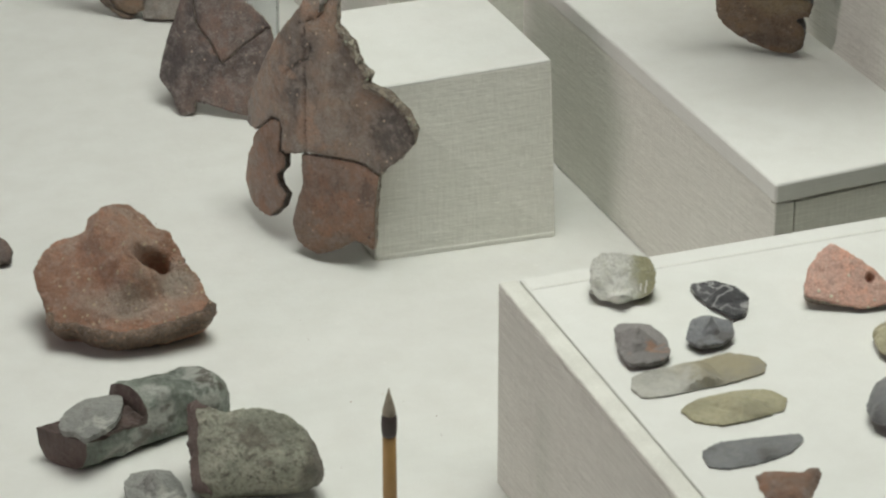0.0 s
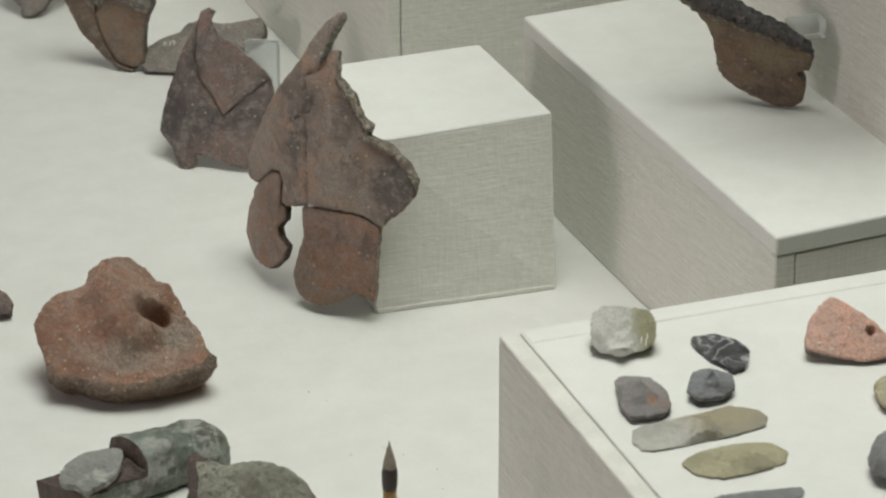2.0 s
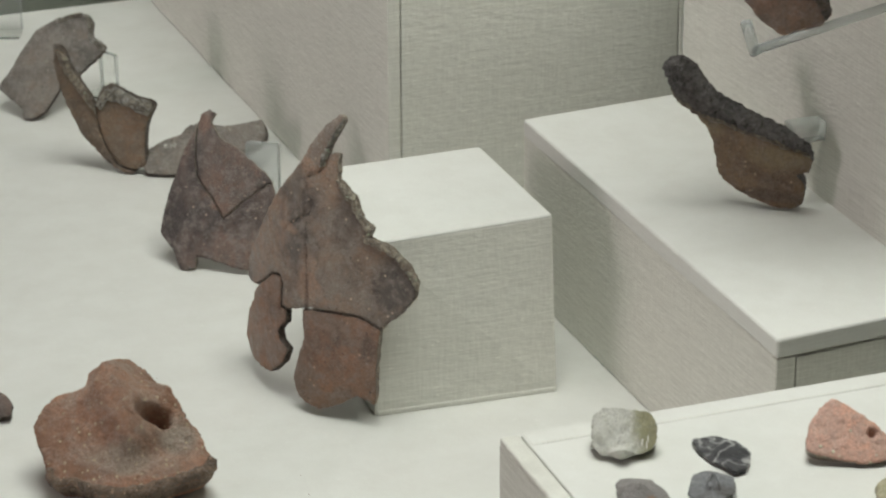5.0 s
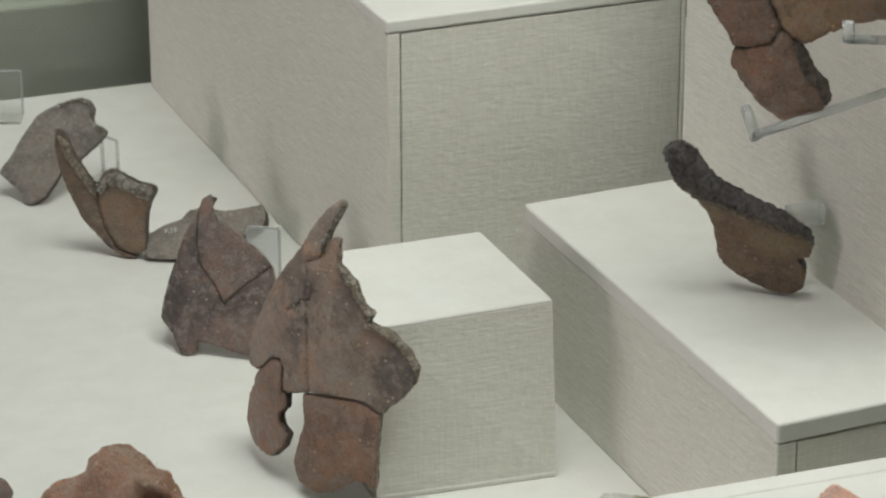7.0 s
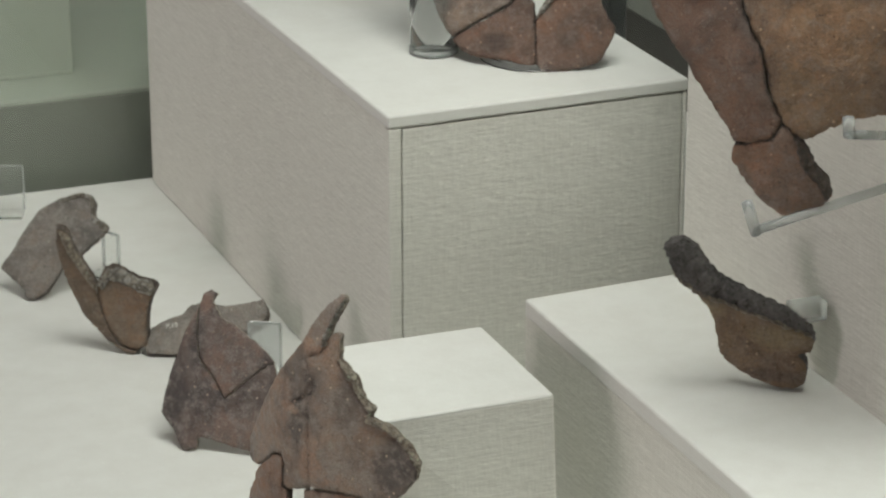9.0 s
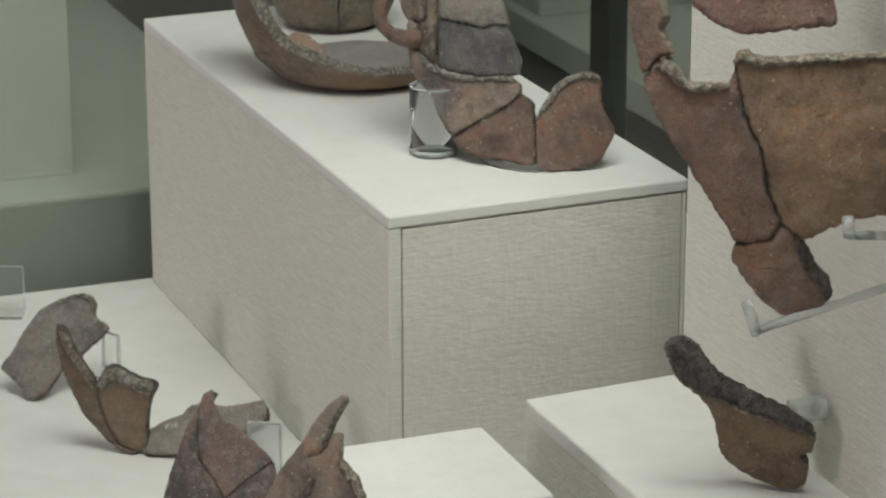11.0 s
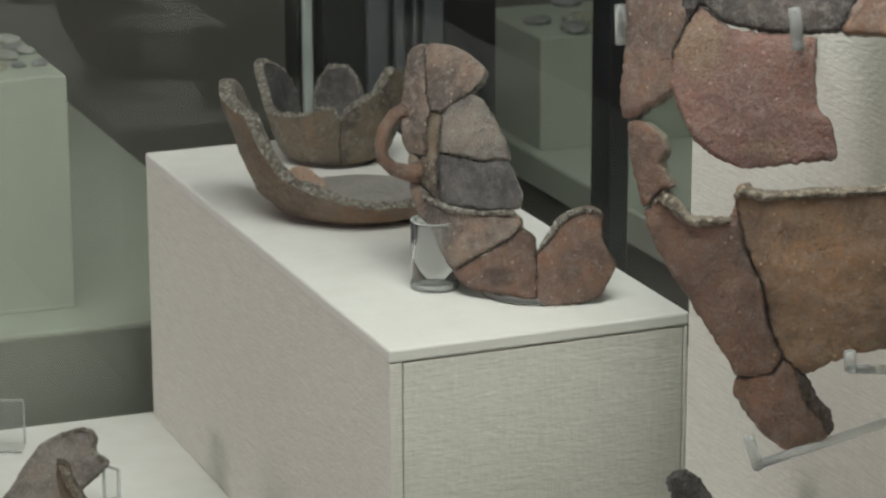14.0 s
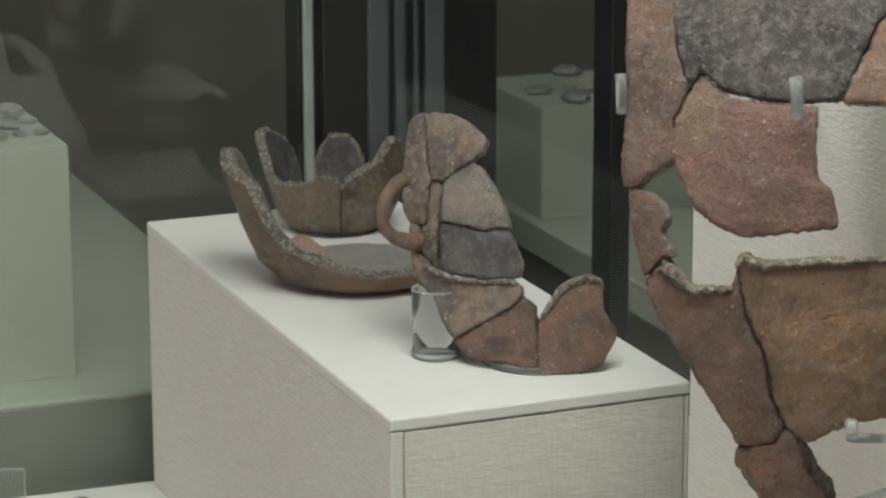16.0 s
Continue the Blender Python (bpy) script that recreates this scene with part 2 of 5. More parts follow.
    c = mix(t, ramp(t, lines, [(0.5, (0, 0, 0)), (0.75, (0.16, 0.16, 0.16))]), c, tuple(x * 0.5 for x in dark))
    c = mix(t, ramp(t, pits, [(0.28, (0.75, 0.75, 0.75)), (0.36, (0, 0, 0))]), c, tuple(x * 0.35 for x in dark))
    c = mix(t, ramp(t, scratch, [(0.54, (0, 0, 0)), (0.70, (0.24, 0.24, 0.24))]), c, (grey * 1.8, grey * 1.6, grey * 1.35))
    c = mix(t, ramp(t, specks, [(0.65 if grit < 0.8 else 0.62, (0, 0, 0)), (0.69 if grit < 0.8 else 0.67, (min(1, grit * 1.4),) * 3)]), c, (0.66, 0.58, 0.46))
    lumps = None
    if crumbly:  # a torn clay break: every crumb has its own tone and stands out
        cells = node(t, "ShaderNodeTexVoronoi", Scale=360.0)
        drift = node(t, "ShaderNodeTexNoise", Scale=260.0, Detail=3.0)
        t.links.new(v, drift.inputs["Vector"])
        bent = t.nodes.new("ShaderNodeVectorMath")
        bent.operation = "MULTIPLY_ADD"
        bent.inputs[1].default_value = (0.006, 0.006, 0.006)
        t.links.new(drift.outputs["Color"], bent.inputs[0])
        t.links.new(v, bent.inputs[2])
        t.links.new(bent.outputs[0], cells.inputs["Vector"])
        tone = t.nodes.new("ShaderNodeSeparateColor")
        t.links.new(cells.outputs["Color"], tone.inputs[0])
        lumps = cells.outputs["Distance"]
        dark_crumb, pale_crumb = tuple(x * (1 - 0.72 * crumbly) for x in a), tuple(min(0.8, x * (1 + 0.75 * crumbly) + 0.06 * crumbly) for x in a)
        c = mix(t, 0.75 * crumbly, c, ramp(t, tone.outputs[1], [(0.15, dark_crumb), (0.5, a), (0.85, pale_crumb)]))
        c = mix(t, ramp(t, lumps, [(0.45, (0, 0, 0)), (0.8, (0.8 * crumbly,) * 3)]), c, tuple(x * 0.22 for x in a))
    chalk = noise_tex(t, v, scale * 4.0, 8, 0.8)
    c = mix(t, ramp(t, chalk, [(0.49, (0, 0, 0)), (0.60, (dust,) * 3)]), c, (a[0] * 0.5 + 0.27, a[1] * 0.5 + 0.255, a[2] * 0.5 + 0.235))
    c = mix(t, dots, c, (min(0.72, a[0] * 1.6 + 0.12), a[1] * 1.5 + 0.13, a[2] * 1.4 + 0.11))
    c = mix(t, ramp(t, fine, [(0.36, (0.5, 0.5, 0.5)), (0.54, (0, 0, 0))]), c, tuple(x * 0.4 for x in a))
    c = mix(t, ramp(t, patchy(2, 1.2), [(0.35, (0, 0, 0)), (0.75, (0.9, 0.92, 0.92))]), c, (0.018, 0.013, 0.010))
    t.links.new(c, p.inputs["Base Color"])
    t.links.new(ramp(t, wash, [(0.3, (rough - 0.12,) * 3), (0.7, (rough + 0.14,) * 3)]), p.inputs["Roughness"])
    p.inputs["Specular IOR Level"].default_value = 0.5
    heights = [(lumps, -1.0 * crumbly, 0.0022)] if crumbly else []
    bump(t, p, heights + [(clouds, relief, 0.0035), (wash, relief, 0.0024), (chalk, relief, 0.0016), (lines, relief * 0.4, 0.0005), (pits, relief, 0.0016), (specks, min(1.0, grit), 0.0012), (dots, 0.8, 0.0007), (fine, relief, 0.0011)])
    return m


def rock(name, a, b, vein, rough=0.6, scale=60.0, relief=0.6, veins=0.5, patch=None, stain=None, seam=None, half=None):
    """Stone: two mottled tones and fine veins; patch and stain are crusts with crisp edges (colour, how much),
    seam is a thin crystal vein (colour, scale), half a second colour beyond a ragged break (colour, place, width)."""
    m, t, p = mat(name)
    v = coords(t)
    n = noise_tex(t, v, scale, 8, 0.7)
    n2 = noise_tex(t, v, scale * 4.5, 5, 0.7)
    n3 = noise_tex(t, v, scale * 0.4, 5, 0.7)
    grain = noise_tex(t, v, 620.0, 4, 0.7)
    c = mix(t, ramp(t, n, [(0.35, (0, 0, 0)), (0.65, (1, 1, 1))]), a, b)
    heights = [(n, relief, 0.004), (n2, relief, 0.0018)]
    if half:
        axes = t.nodes.new("ShaderNodeSeparateXYZ")
        t.links.new(v, axes.inputs[0])
        add = t.nodes.new("ShaderNodeMath")
        add.operation = "MULTIPLY_ADD"
        add.inputs[1].default_value = 0.5 / half[2]
        add.inputs[2].default_value = -0.5 * half[1] / half[2]
        t.links.new(axes.outputs[0], add.inputs[0])
        both = t.nodes.new("ShaderNodeMath")
        t.links.new(add.outputs[0], both.inputs[0])
        t.links.new(n, both.inputs[1])
        c = mix(t, ramp(t, both.outputs[0], [(0.38, (0, 0, 0)), (0.62, (0.92, 0.92, 0.92))]), c, half[0])
    c = mix(t, ramp(t, n2, [(0.5, (0, 0, 0)), (0.68, (veins, veins, veins))]), c, vein)
    c = mix(t, ramp(t, n3, [(0.46, (0, 0, 0)), (0.62, (0.55, 0.55, 0.55))]), c, tuple(x * 0.45 for x in a))
    for k, layer in enumerate((patch, stain)):
        if layer:
            crust = noise_tex(t, coords(t, (1.0, 1.2 + k * 0.3, 0.9 + k * 0.4)), scale * 0.55, 7, 0.66)
            edge = 0.62 - layer[1] * 0.24
            c = mix(t, ramp(t, crust, [(edge, (0, 0, 0)), (edge + 0.07, (0.8, 0.8, 0.8))]), c, layer[0])
            heights.append((crust, relief, 0.003))
    if seam:
        line = noise_tex(t, v, seam[1], 2, 0.5)
        c = mix(t, ramp(t, line, [(0.47, (0, 0, 0)), (0.495, (0.9, 0.9, 0.9)), (0.505, (0.9, 0.9, 0.9)), (0.53, (0, 0, 0))]), c, seam[0])
    c = mix(t, ramp(t, grain, [(0.34, (0.35, 0.35, 0.35)), (0.5, (0, 0, 0))]), c, tuple(x * 0.4 for x in a))
    t.links.new(c, p.inputs["Base Color"])
    p.inputs["Roughness"].default_value = rough
    bump(t, p, heights + [(grain, relief * 0.6, 0.0006)])
    return m


CLAY_BROWN = ceramic("clay_brown", (0.395, 0.29, 0.222), (0.345, 0.288, 0.248), (0.115, 0.097, 0.093), balance=0.48)
CLAY_PURPLE = ceramic("clay_purple", (0.245, 0.175, 0.148), (0.195, 0.16, 0.147), (0.075, 0.062, 0.062), balance=0.47)
CLAY_ORANGE = ceramic("clay_orange", (0.35, 0.205, 0.14), (0.29, 0.20, 0.155), (0.13, 0.09, 0.075), balance=0.55, dust=0.45)
CLAY_RED = ceramic("clay_red", (0.66, 0.40, 0.315), (0.62, 0.385, 0.305), (0.50, 0.34, 0.28), balance=0.62, relief=0.4, dust=0.3)
CLAY_ROSE = ceramic("clay_rose", (0.30, 0.165, 0.135), (0.26, 0.155, 0.125), (0.17, 0.10, 0.085), balance=0.54, glow=(0.33, 0.23, 0.145), dust=0.35)
CLAY_KNOB = ceramic("clay_bistre", (0.29, 0.20, 0.125), (0.25, 0.165, 0.11), (0.13, 0.08, 0.06), balance=0.56, glow=(0.36, 0.28, 0.17), dust=0.35)
CLAY_UMBER = ceramic("clay_umber", (0.28, 0.165, 0.115), (0.23, 0.15, 0.115), (0.11, 0.08, 0.068), balance=0.52, dust=0.4)
CLAY_SOOT = ceramic("clay_sooted", (0.10, 0.09, 0.084), (0.15, 0.125, 0.11), (0.045, 0.042, 0.042), balance=0.5)
CLAY_LUG = ceramic("clay_gritty", (0.55, 0.32, 0.22), (0.52, 0.37, 0.285), (0.36, 0.185, 0.115), grit=1.0, scale=28, relief=1.0, balance=0.52, glow=(0.50, 0.46, 0.385), crumbly=0.14)
CLAY_GREY = ceramic("clay_grey", (0.27, 0.245, 0.22), (0.33, 0.295, 0.26), (0.13, 0.118, 0.108), rough=0.42)
CLAY_DARK = ceramic("clay_smoked", (0.14, 0.138, 0.14), (0.19, 0.18, 0.172), (0.065, 0.065, 0.07), relief=0.9, rough=0.36, dust=0.4)
CLAY_OLIVE = ceramic("clay_olive", (0.235, 0.185, 0.125), (0.19, 0.158, 0.112), (0.075, 0.06, 0.05), balance=0.48)
CLAY_TAN = ceramic("clay_tan", (0.38, 0.245, 0.145), (0.31, 0.205, 0.135), (0.17, 0.11, 0.078), grit=0.75, balance=0.53, dust=0.45)
CLAY_BOWL = ceramic("clay_umber_tan", (0.28, 0.195, 0.13), (0.24, 0.178, 0.127), (0.10, 0.08, 0.065), balance=0.52, dust=0.35)
CLAY_ASH = ceramic("clay_ash", (0.34, 0.33, 0.31), (0.40, 0.38, 0.35), (0.22, 0.21, 0.20), balance=0.58)
BREAK = ceramic("broken_edge", (0.55, 0.46, 0.36), (0.42, 0.33, 0.25), (0.20, 0.15, 0.11), grit=0.6, scale=90, relief=1.0, crumbly=0.8)
BREAK_DARK = ceramic("broken_edge_dark", (0.17, 0.125, 0.095), (0.11, 0.085, 0.07), (0.03, 0.028, 0.027), grit=0.4, scale=90, relief=1.0, crumbly=0.8)
BREAK_BLACK = ceramic("broken_edge_black", (0.20, 0.187, 0.183), (0.24, 0.21, 0.19), (0.085, 0.083, 0.085), grit=0.5, scale=90, relief=1.0, crumbly=0.75, rough=0.32, dust=0.5)
BREAK_GREY = ceramic("broken_edge_grey", (0.55, 0.50, 0.41), (0.46, 0.41, 0.33), (0.10, 0.09, 0.08), grit=0.7, scale=140, relief=1.0, balance=0.60, dust=0.5, crumbly=1.0)
BREAK_GRITTY = ceramic("gritty_break", (0.36, 0.25, 0.175), (0.29, 0.21, 0.155), (0.16, 0.115, 0.09), grit=1.0, scale=90, relief=1.0, crumbly=0.7)
GREENSTONE = rock("greenstone", (0.215, 0.26, 0.215), (0.37, 0.40, 0.345), (0.085, 0.075, 0.062), relief=1.0, scale=70, veins=0.75, rough=0.38, patch=((0.56, 0.57, 0.52), 0.44), stain=((0.12, 0.10, 0.08), 0.26))
GREENSTONE_WARM = rock("greenstone_speckled", (0.30, 0.31, 0.24), (0.56, 0.55, 0.44), (0.085, 0.075, 0.055), veins=1.0, relief=1.0, scale=75, rough=0.5, stain=((0.17, 0.15, 0.115), 0.22), half=((0.15, 0.13, 0.105), 0.027, 0.014))
STONE_BROKEN = rock("dark_break", (0.12, 0.085, 0.075), (0.16, 0.11, 0.095), (0.25, 0.21, 0.18), veins=0.45, rough=0.45, relief=0.9)
STONE_GREY = rock("grey_stone", (0.27, 0.275, 0.255), (0.42, 0.425, 0.39), (0.16, 0.15, 0.14), rough=0.42, relief=0.8, patch=((0.55, 0.55, 0.50), 0.3))
QUARTZ = rock("pale_stone", (0.70, 0.70, 0.65), (0.60, 0.60, 0.53), (0.33, 0.32, 0.22), scale=45, rough=0.42, veins=0.4, relief=0.8, half=((0.30, 0.285, 0.15), 0.006, 0.014))
FLINT_DARK = rock("dark_flint", (0.060, 0.060, 0.066), (0.11, 0.11, 0.115), (0.30, 0.30, 0.30), rough=0.28, scale=50, veins=0.3, relief=0.8, seam=((0.50, 0.50, 0.49), 75.0))
FLINT_BLUE = rock("blue_grey_flint", (0.21, 0.215, 0.225), (0.34, 0.35, 0.365), (0.09, 0.085, 0.085), rough=0.32, relief=0.8, patch=((0.36, 0.37, 0.38), 0.4), stain=((0.09, 0.08, 0.075), 0.4))
FLINT_BROWN = rock("brown_flint", (0.25, 0.235, 0.23), (0.34, 0.32, 0.305), (0.17, 0.15, 0.14), rough=0.4, veins=0.4, relief=0.7, stain=((0.42, 0.24, 0.16), 0.22))
FLINT_TAN = rock("tan_flint", (0.52, 0.515, 0.47), (0.44, 0.43, 0.38), (0.34, 0.31, 0.22), rough=0.28, relief=0.35, veins=0.3, half=((0.34, 0.30, 0.195), -0.004, 0.022))
FLINT_YELLOW = rock("yellow_flint", (0.45, 0.42, 0.275), (0.37, 0.345, 0.225), (0.52, 0.48, 0.33), rough=0.33, relief=0.6, veins=0.6)
SLATE = rock("slate", (0.17, 0.175, 0.18), (0.25, 0.255, 0.26), (0.26, 0.25, 0.21), rough=0.42, relief=0.5, veins=0.4, stain=((0.11, 0.105, 0.10), 0.3))


def inside(poly, x, y):
    hit = False
    for (ax, ay), (bx, by) in zip(poly, poly[1:] + poly[:1]):
        if (ay > y) != (by > y) and x < (bx - ax) * (y - ay) / (by - ay) + ax:
            hit = not hit
    return hit


def edge_distance(a, b, pts):
    """Distance of every point to the closed outline."""
    d = b - a
    best = np.full(len(pts), 1e9)
    for i in range(len(a)):
        s = np.clip(((pts - a[i]) @ d[i]) / max(d[i] @ d[i], 1e-12), 0, 1)
        best = np.minimum(best, np.hypot(*(pts - a[i] - s[:, None] * d[i]).T))
    return best


def piece(name, flat, parent, bend, seed=0, label="", face=None, edge=None, thick=0.006, step=0.0028, relief=0.0009, bulge=0.0, reach=0.012,
          back=0.0, turn=None, ground=None, ragged=0.0007, facets=False, shape=None, crumble=0.0007, grow=1.004, marks=(), cracks=(), grain=0.0):
    """A broken plate of clay or stone: an outline (mm) bent over a curved surface, with thickness, a ragged broken rim and a worn face.
    bulge swells its face (stones), back swells its rear, ground is the height of what it lies on.
    marks are fired patches (channel 0 smoked or 1 pale, x, y, half width, half height, strength; mm), cracks are lines of dirt."""
    rng = random.Random(seed)
    raw = [Vector((flat[i] / 1000, flat[i + 1] / 1000)) for i in range(0, len(flat), 2)]
    mid = sum(raw, Vector((0, 0))) / len(raw)
    raw = [mid + (p - mid) * grow for p in raw]
    line = []
    fine = min(step * 0.6, 0.0018)
    for i, p in enumerate(raw):
        q, prev, nxt = raw[(i + 1) % len(raw)], raw[i - 1], raw[(i + 2) % len(raw)]
        n = max(1, round((q - p).length / fine))
        for k in range(n):
            s = k / n
            # a gentle spline through the corners
            c = 0.5 * ((2 * p) + (q - prev) * s + (2 * prev - 5 * p + 4 * q - nxt) * s * s + (3 * p - prev - 3 * q + nxt) * s ** 3)
            c = c.lerp(p.lerp(q, s), 0.65)
            w = (noise.noise_vector(Vector((c.x * 330, c.y * 330, seed))) + 0.8 * noise.noise_vector(Vector((c.x * 800, c.y * 800, seed)))) * ragged
            line.append((c.x + w.x, c.y + w.y))
    xs, ys = [p[0] for p in line], [p[1] for p in line]
    inner = []
    y, row = min(ys), 0
    while y < max(ys):
        x = min(xs) + (row % 2) * step / 2
        while x < max(xs):
            q = (x + rng.uniform(-0.3, 0.3) * step, y + rng.uniform(-0.3, 0.3) * step)
            if inside(line, *q):
                inner.append(q)
            x += step
        y += step * 0.87
        row += 1
    a = np.array(line)
    b = np.roll(a, -1, axis=0)
    if inner:
        d = edge_distance(a, b, np.array(inner))
        inner = [p for p, e in zip(inner, d) if e > step * 0.45]
    pts = [Vector(p) for p in line + inner]
    n = len(line)
    from mathutils.geometry import delaunay_2d_cdt
    vs, _, fs, orig, _, _ = delaunay_2d_cdt(pts, [], [list(range(n))], 1, 1e-7)
    uv = np.array([tuple(p) for p in vs])
    dist = edge_distance(a, b, uv)
    kl, k2 = bend
    kl, kr = kl if isinstance(kl, tuple) else (kl, kl)
    m = turn or Matrix()
    world_m = (parent.matrix_world if parent.matrix_world != Matrix() else parent.matrix_basis) @ m

    def place(u, v, lift):
        k1 = kl if u < 0 else kr
        nrm = Vector((k1 * u, k2 * v, 1)).normalized()
        p = m @ (Vector((u, v, -(k1 * u * u + k2 * v * v) / 2)) + nrm * lift)
        if ground is not None:
            w = parent.matrix_basis @ p
            if w.z < ground + 0.0003:
                w.z = ground + 0.0003
                p = parent.matrix_basis.inverted() @ w
        return p

    cuts = []
    if facets:  # knapped faces: random planes that slice the swollen top
        size = max(max(xs) - min(xs), max(ys) - min(ys))
        for k in range(11):
            turn_k, steep = rng.uniform(0, 2 * math.pi), rng.uniform(0.4, 1.7) * bulge / (0.32 * size)
            cuts.append((bulge * rng.uniform(0.66, 1.0), steep * math.cos(turn_k), steep * math.sin(turn_k)))

    front, rear = [], []
    for (u, v), e in zip(uv, dist):
        q = Vector((u * 60, v * 60, seed * 3.1))
        lift = relief * (noise.noise(q) + 0.5 * noise.noise(q * 3.3) + 0.3 * noise.noise(q * 9))
        if e < 0.0006:
            lift -= 0.0006
        swell = math.sqrt(max(0.0, 1 - (1 - min(e / reach, 1.0)) ** 2))
        if shape:
            lift += shape(u, v, e)
        if grain:  # crumbling grit of a fresh break
            lift += grain * (noise.noise(q * 4.5) + 0.8 * noise.noise(q * 9.5))
        top = bulge * swell
        if cuts:
            top = max(0.0003, min([top] + [c - gx * u - gy * v for c, gx, gy in cuts]))
            lift *= 0.35
        front.append(place(u, v, lift + top))
        low = noise.noise(q * 1.7 + Vector((9, 4, 2))) * relief
        rear.append(place(u * (1 if thick else 0.9), v, -thick - back * swell + low))
    bm = bmesh.new()
    f_v = [bm.verts.new(p) for p in front]
    r_v = [bm.verts.new(p) for p in rear]
    count = {}
    for f in fs:
        for i, j in zip(f, f[1:] + f[:1]):
            count[(i, j)] = 1
        try:
            bm.faces.new([f_v[i] for i in f]).smooth = not facets
            bm.faces.new([r_v[i] for i in reversed(f)]).smooth = True
        except ValueError:
            pass
    rim = [(i, j) for i, j in count if (j, i) not in count]
    mids = {}
    for i, j in rim:
        for k in (i, j):
            if k not in mids:
                w = noise.noise_vector(Vector((uv[k][0] * 420, uv[k][1] * 420, seed + 5.0))) * crumble
                mids[k] = [bm.verts.new(front[k].lerp(rear[k], s) + w * (1.0 if s < 0.5 else -0.6)) for s in (0.33, 0.67)]
    for i, j in rim:
        for lo, hi in (((f_v[i], f_v[j]), (mids[i][0], mids[j][0])), ((mids[i][0], mids[j][0]), (mids[i][1], mids[j][1])), ((mids[i][1], mids[j][1]), (r_v[i], r_v[j]))):
            try:
                f = bm.faces.new((lo[1], lo[0], hi[0], hi[1]))
                f.material_index = 1 if edge else 0
                f.smooth = False
            except ValueError:
                pass
    ob = part(name, bm, face, parent, label)
    if edge:
        ob.data.materials.append(edge)
    tint = np.zeros((len(ob.data.vertices), 4), dtype=np.float32)
    tint[:, 3] = 1
    k = len(front)
    for channel, cx, cy, rx, ry, power in marks:
        far = np.hypot((uv[:, 0] * 1000 - cx) / rx, (uv[:, 1] * 1000 - cy) / ry)
        tint[:k, channel] = np.maximum(tint[:k, channel], power * np.clip(1.6 - 1.1 * far, 0, 1))
    for crack in cracks:
        for i, (u, v) in enumerate(uv):
            tint[i, 2] = max(tint[i, 2], 0.7 - near_line(u, v, crack) / 0.0012)
    ob.data.attributes.new("firing", "FLOAT_COLOR", "POINT").data.foreach_set("color", tint.ravel())
    outlines[ob.name] = (a, uv, kl, k2, seed)
    return ob


outlines = {}


def joints(thing, reach=0.0024, depth=0.0007, power=0.7):
    """Sinks and dirties the rims of mended fragments where a neighbour meets them."""
    frags = [ob for ob in thing.children if ob.name in outlines and not ob.name.startswith("broken")]
    for ob in frags:
        a, uv, *form = outlines[ob.name]
        own = edge_distance(a, np.roll(a, -1, axis=0), uv)
        near = np.full(len(uv), 1.0)
        for other in frags:
            b, _, *shape = outlines[other.name]
            if other != ob and shape == form:
                near = np.minimum(near, edge_distance(b, np.roll(b, -1, axis=0), uv))
        dirt = np.clip(1.25 - near / reach, 0, 1) * np.clip(1 - own / 0.0012, 0, 1) * power
        tint = np.zeros(len(ob.data.vertices) * 4, dtype=np.float32)
        layer = ob.data.attributes["firing"]
        layer.data.foreach_get("color", tint)
        tint = tint.reshape(-1, 4)
        tint[:len(uv), 2] = np.maximum(tint[:len(uv), 2], dirt)
        layer.data.foreach_set("color", tint.ravel())
        for i in np.nonzero(dirt > 0.05)[0]:
            v = ob.data.vertices[int(i)]
            v.co -= v.normal * depth * float(dirt[i])


def lug(u, v, e):
    """A strap lug along a slanting ridge with a finger hole beside it."""
    x, y = u + 0.004, v - 0.053
    along, across = x * 0.53 - y * 0.85, x * 0.85 + y * 0.53
    ridge = 0.0165 / (1 + (across / 0.0128) ** 4) * (1 / (1 + math.exp((along - 0.026) / 0.0025))) * min(1, e / 0.012)
    far = math.hypot((u - 0.0135) / 1.2, (v - 0.0495) / 1.0)
    hole = -0.026 / (1 + math.exp((far - 0.0068) / 0.0009))
    hollow = -0.005 * math.exp(-(((u - 0.020) / 0.013) ** 2 + ((v - 0.036) / 0.014) ** 2))
    grains = 0.0024 * noise.noise(Vector((u * 210, v * 210, 3))) + 0.0016 * noise.noise(Vector((u * 620, v * 620, 8)))
    return ridge + hole + hollow + grains * (0.55 + 25 * ridge)


def near_line(u, v, pts):
    best = 1.0
    for (ax, ay), (bx, by) in zip(pts, pts[1:]):
        dx, dy = bx - ax, by - ay
        s = max(0.0, min(1.0, ((u - ax) * dx + (v - ay) * dy) / (dx * dx + dy * dy)))
        best = min(best, math.hypot(u - ax - s * dx, v - ay - s * dy))
    return best


SEAMS = (((-0.0230, 0.1441), (-0.0205, 0.1161), (-0.0178, 0.0895), (-0.0157, 0.0651)), ((-0.0372, 0.1069), (-0.0275, 0.1151), (-0.0186, 0.1200), (-0.0163, 0.1281)), ((-0.0276, 0.1385), (-0.0209, 0.1423), (-0.0145, 0.1446), (-0.0078, 0.1520)))


def cracked(u, v, e):
    """Hairline breaks where the mended sherd was glued."""
    w = 0.0006 * noise.noise(Vector((u * 300, v * 300, 1)))
    d = min(near_line(u + w, v - w, s) for s in SEAMS)
    return -0.002 * max(0.0, 1 - d / 0.0012)


def pierced(u, v, e):
    return -0.006 / (1 + math.exp((math.hypot(u - 0.0148, v - 0.0139) - 0.0019) / 0.0003))


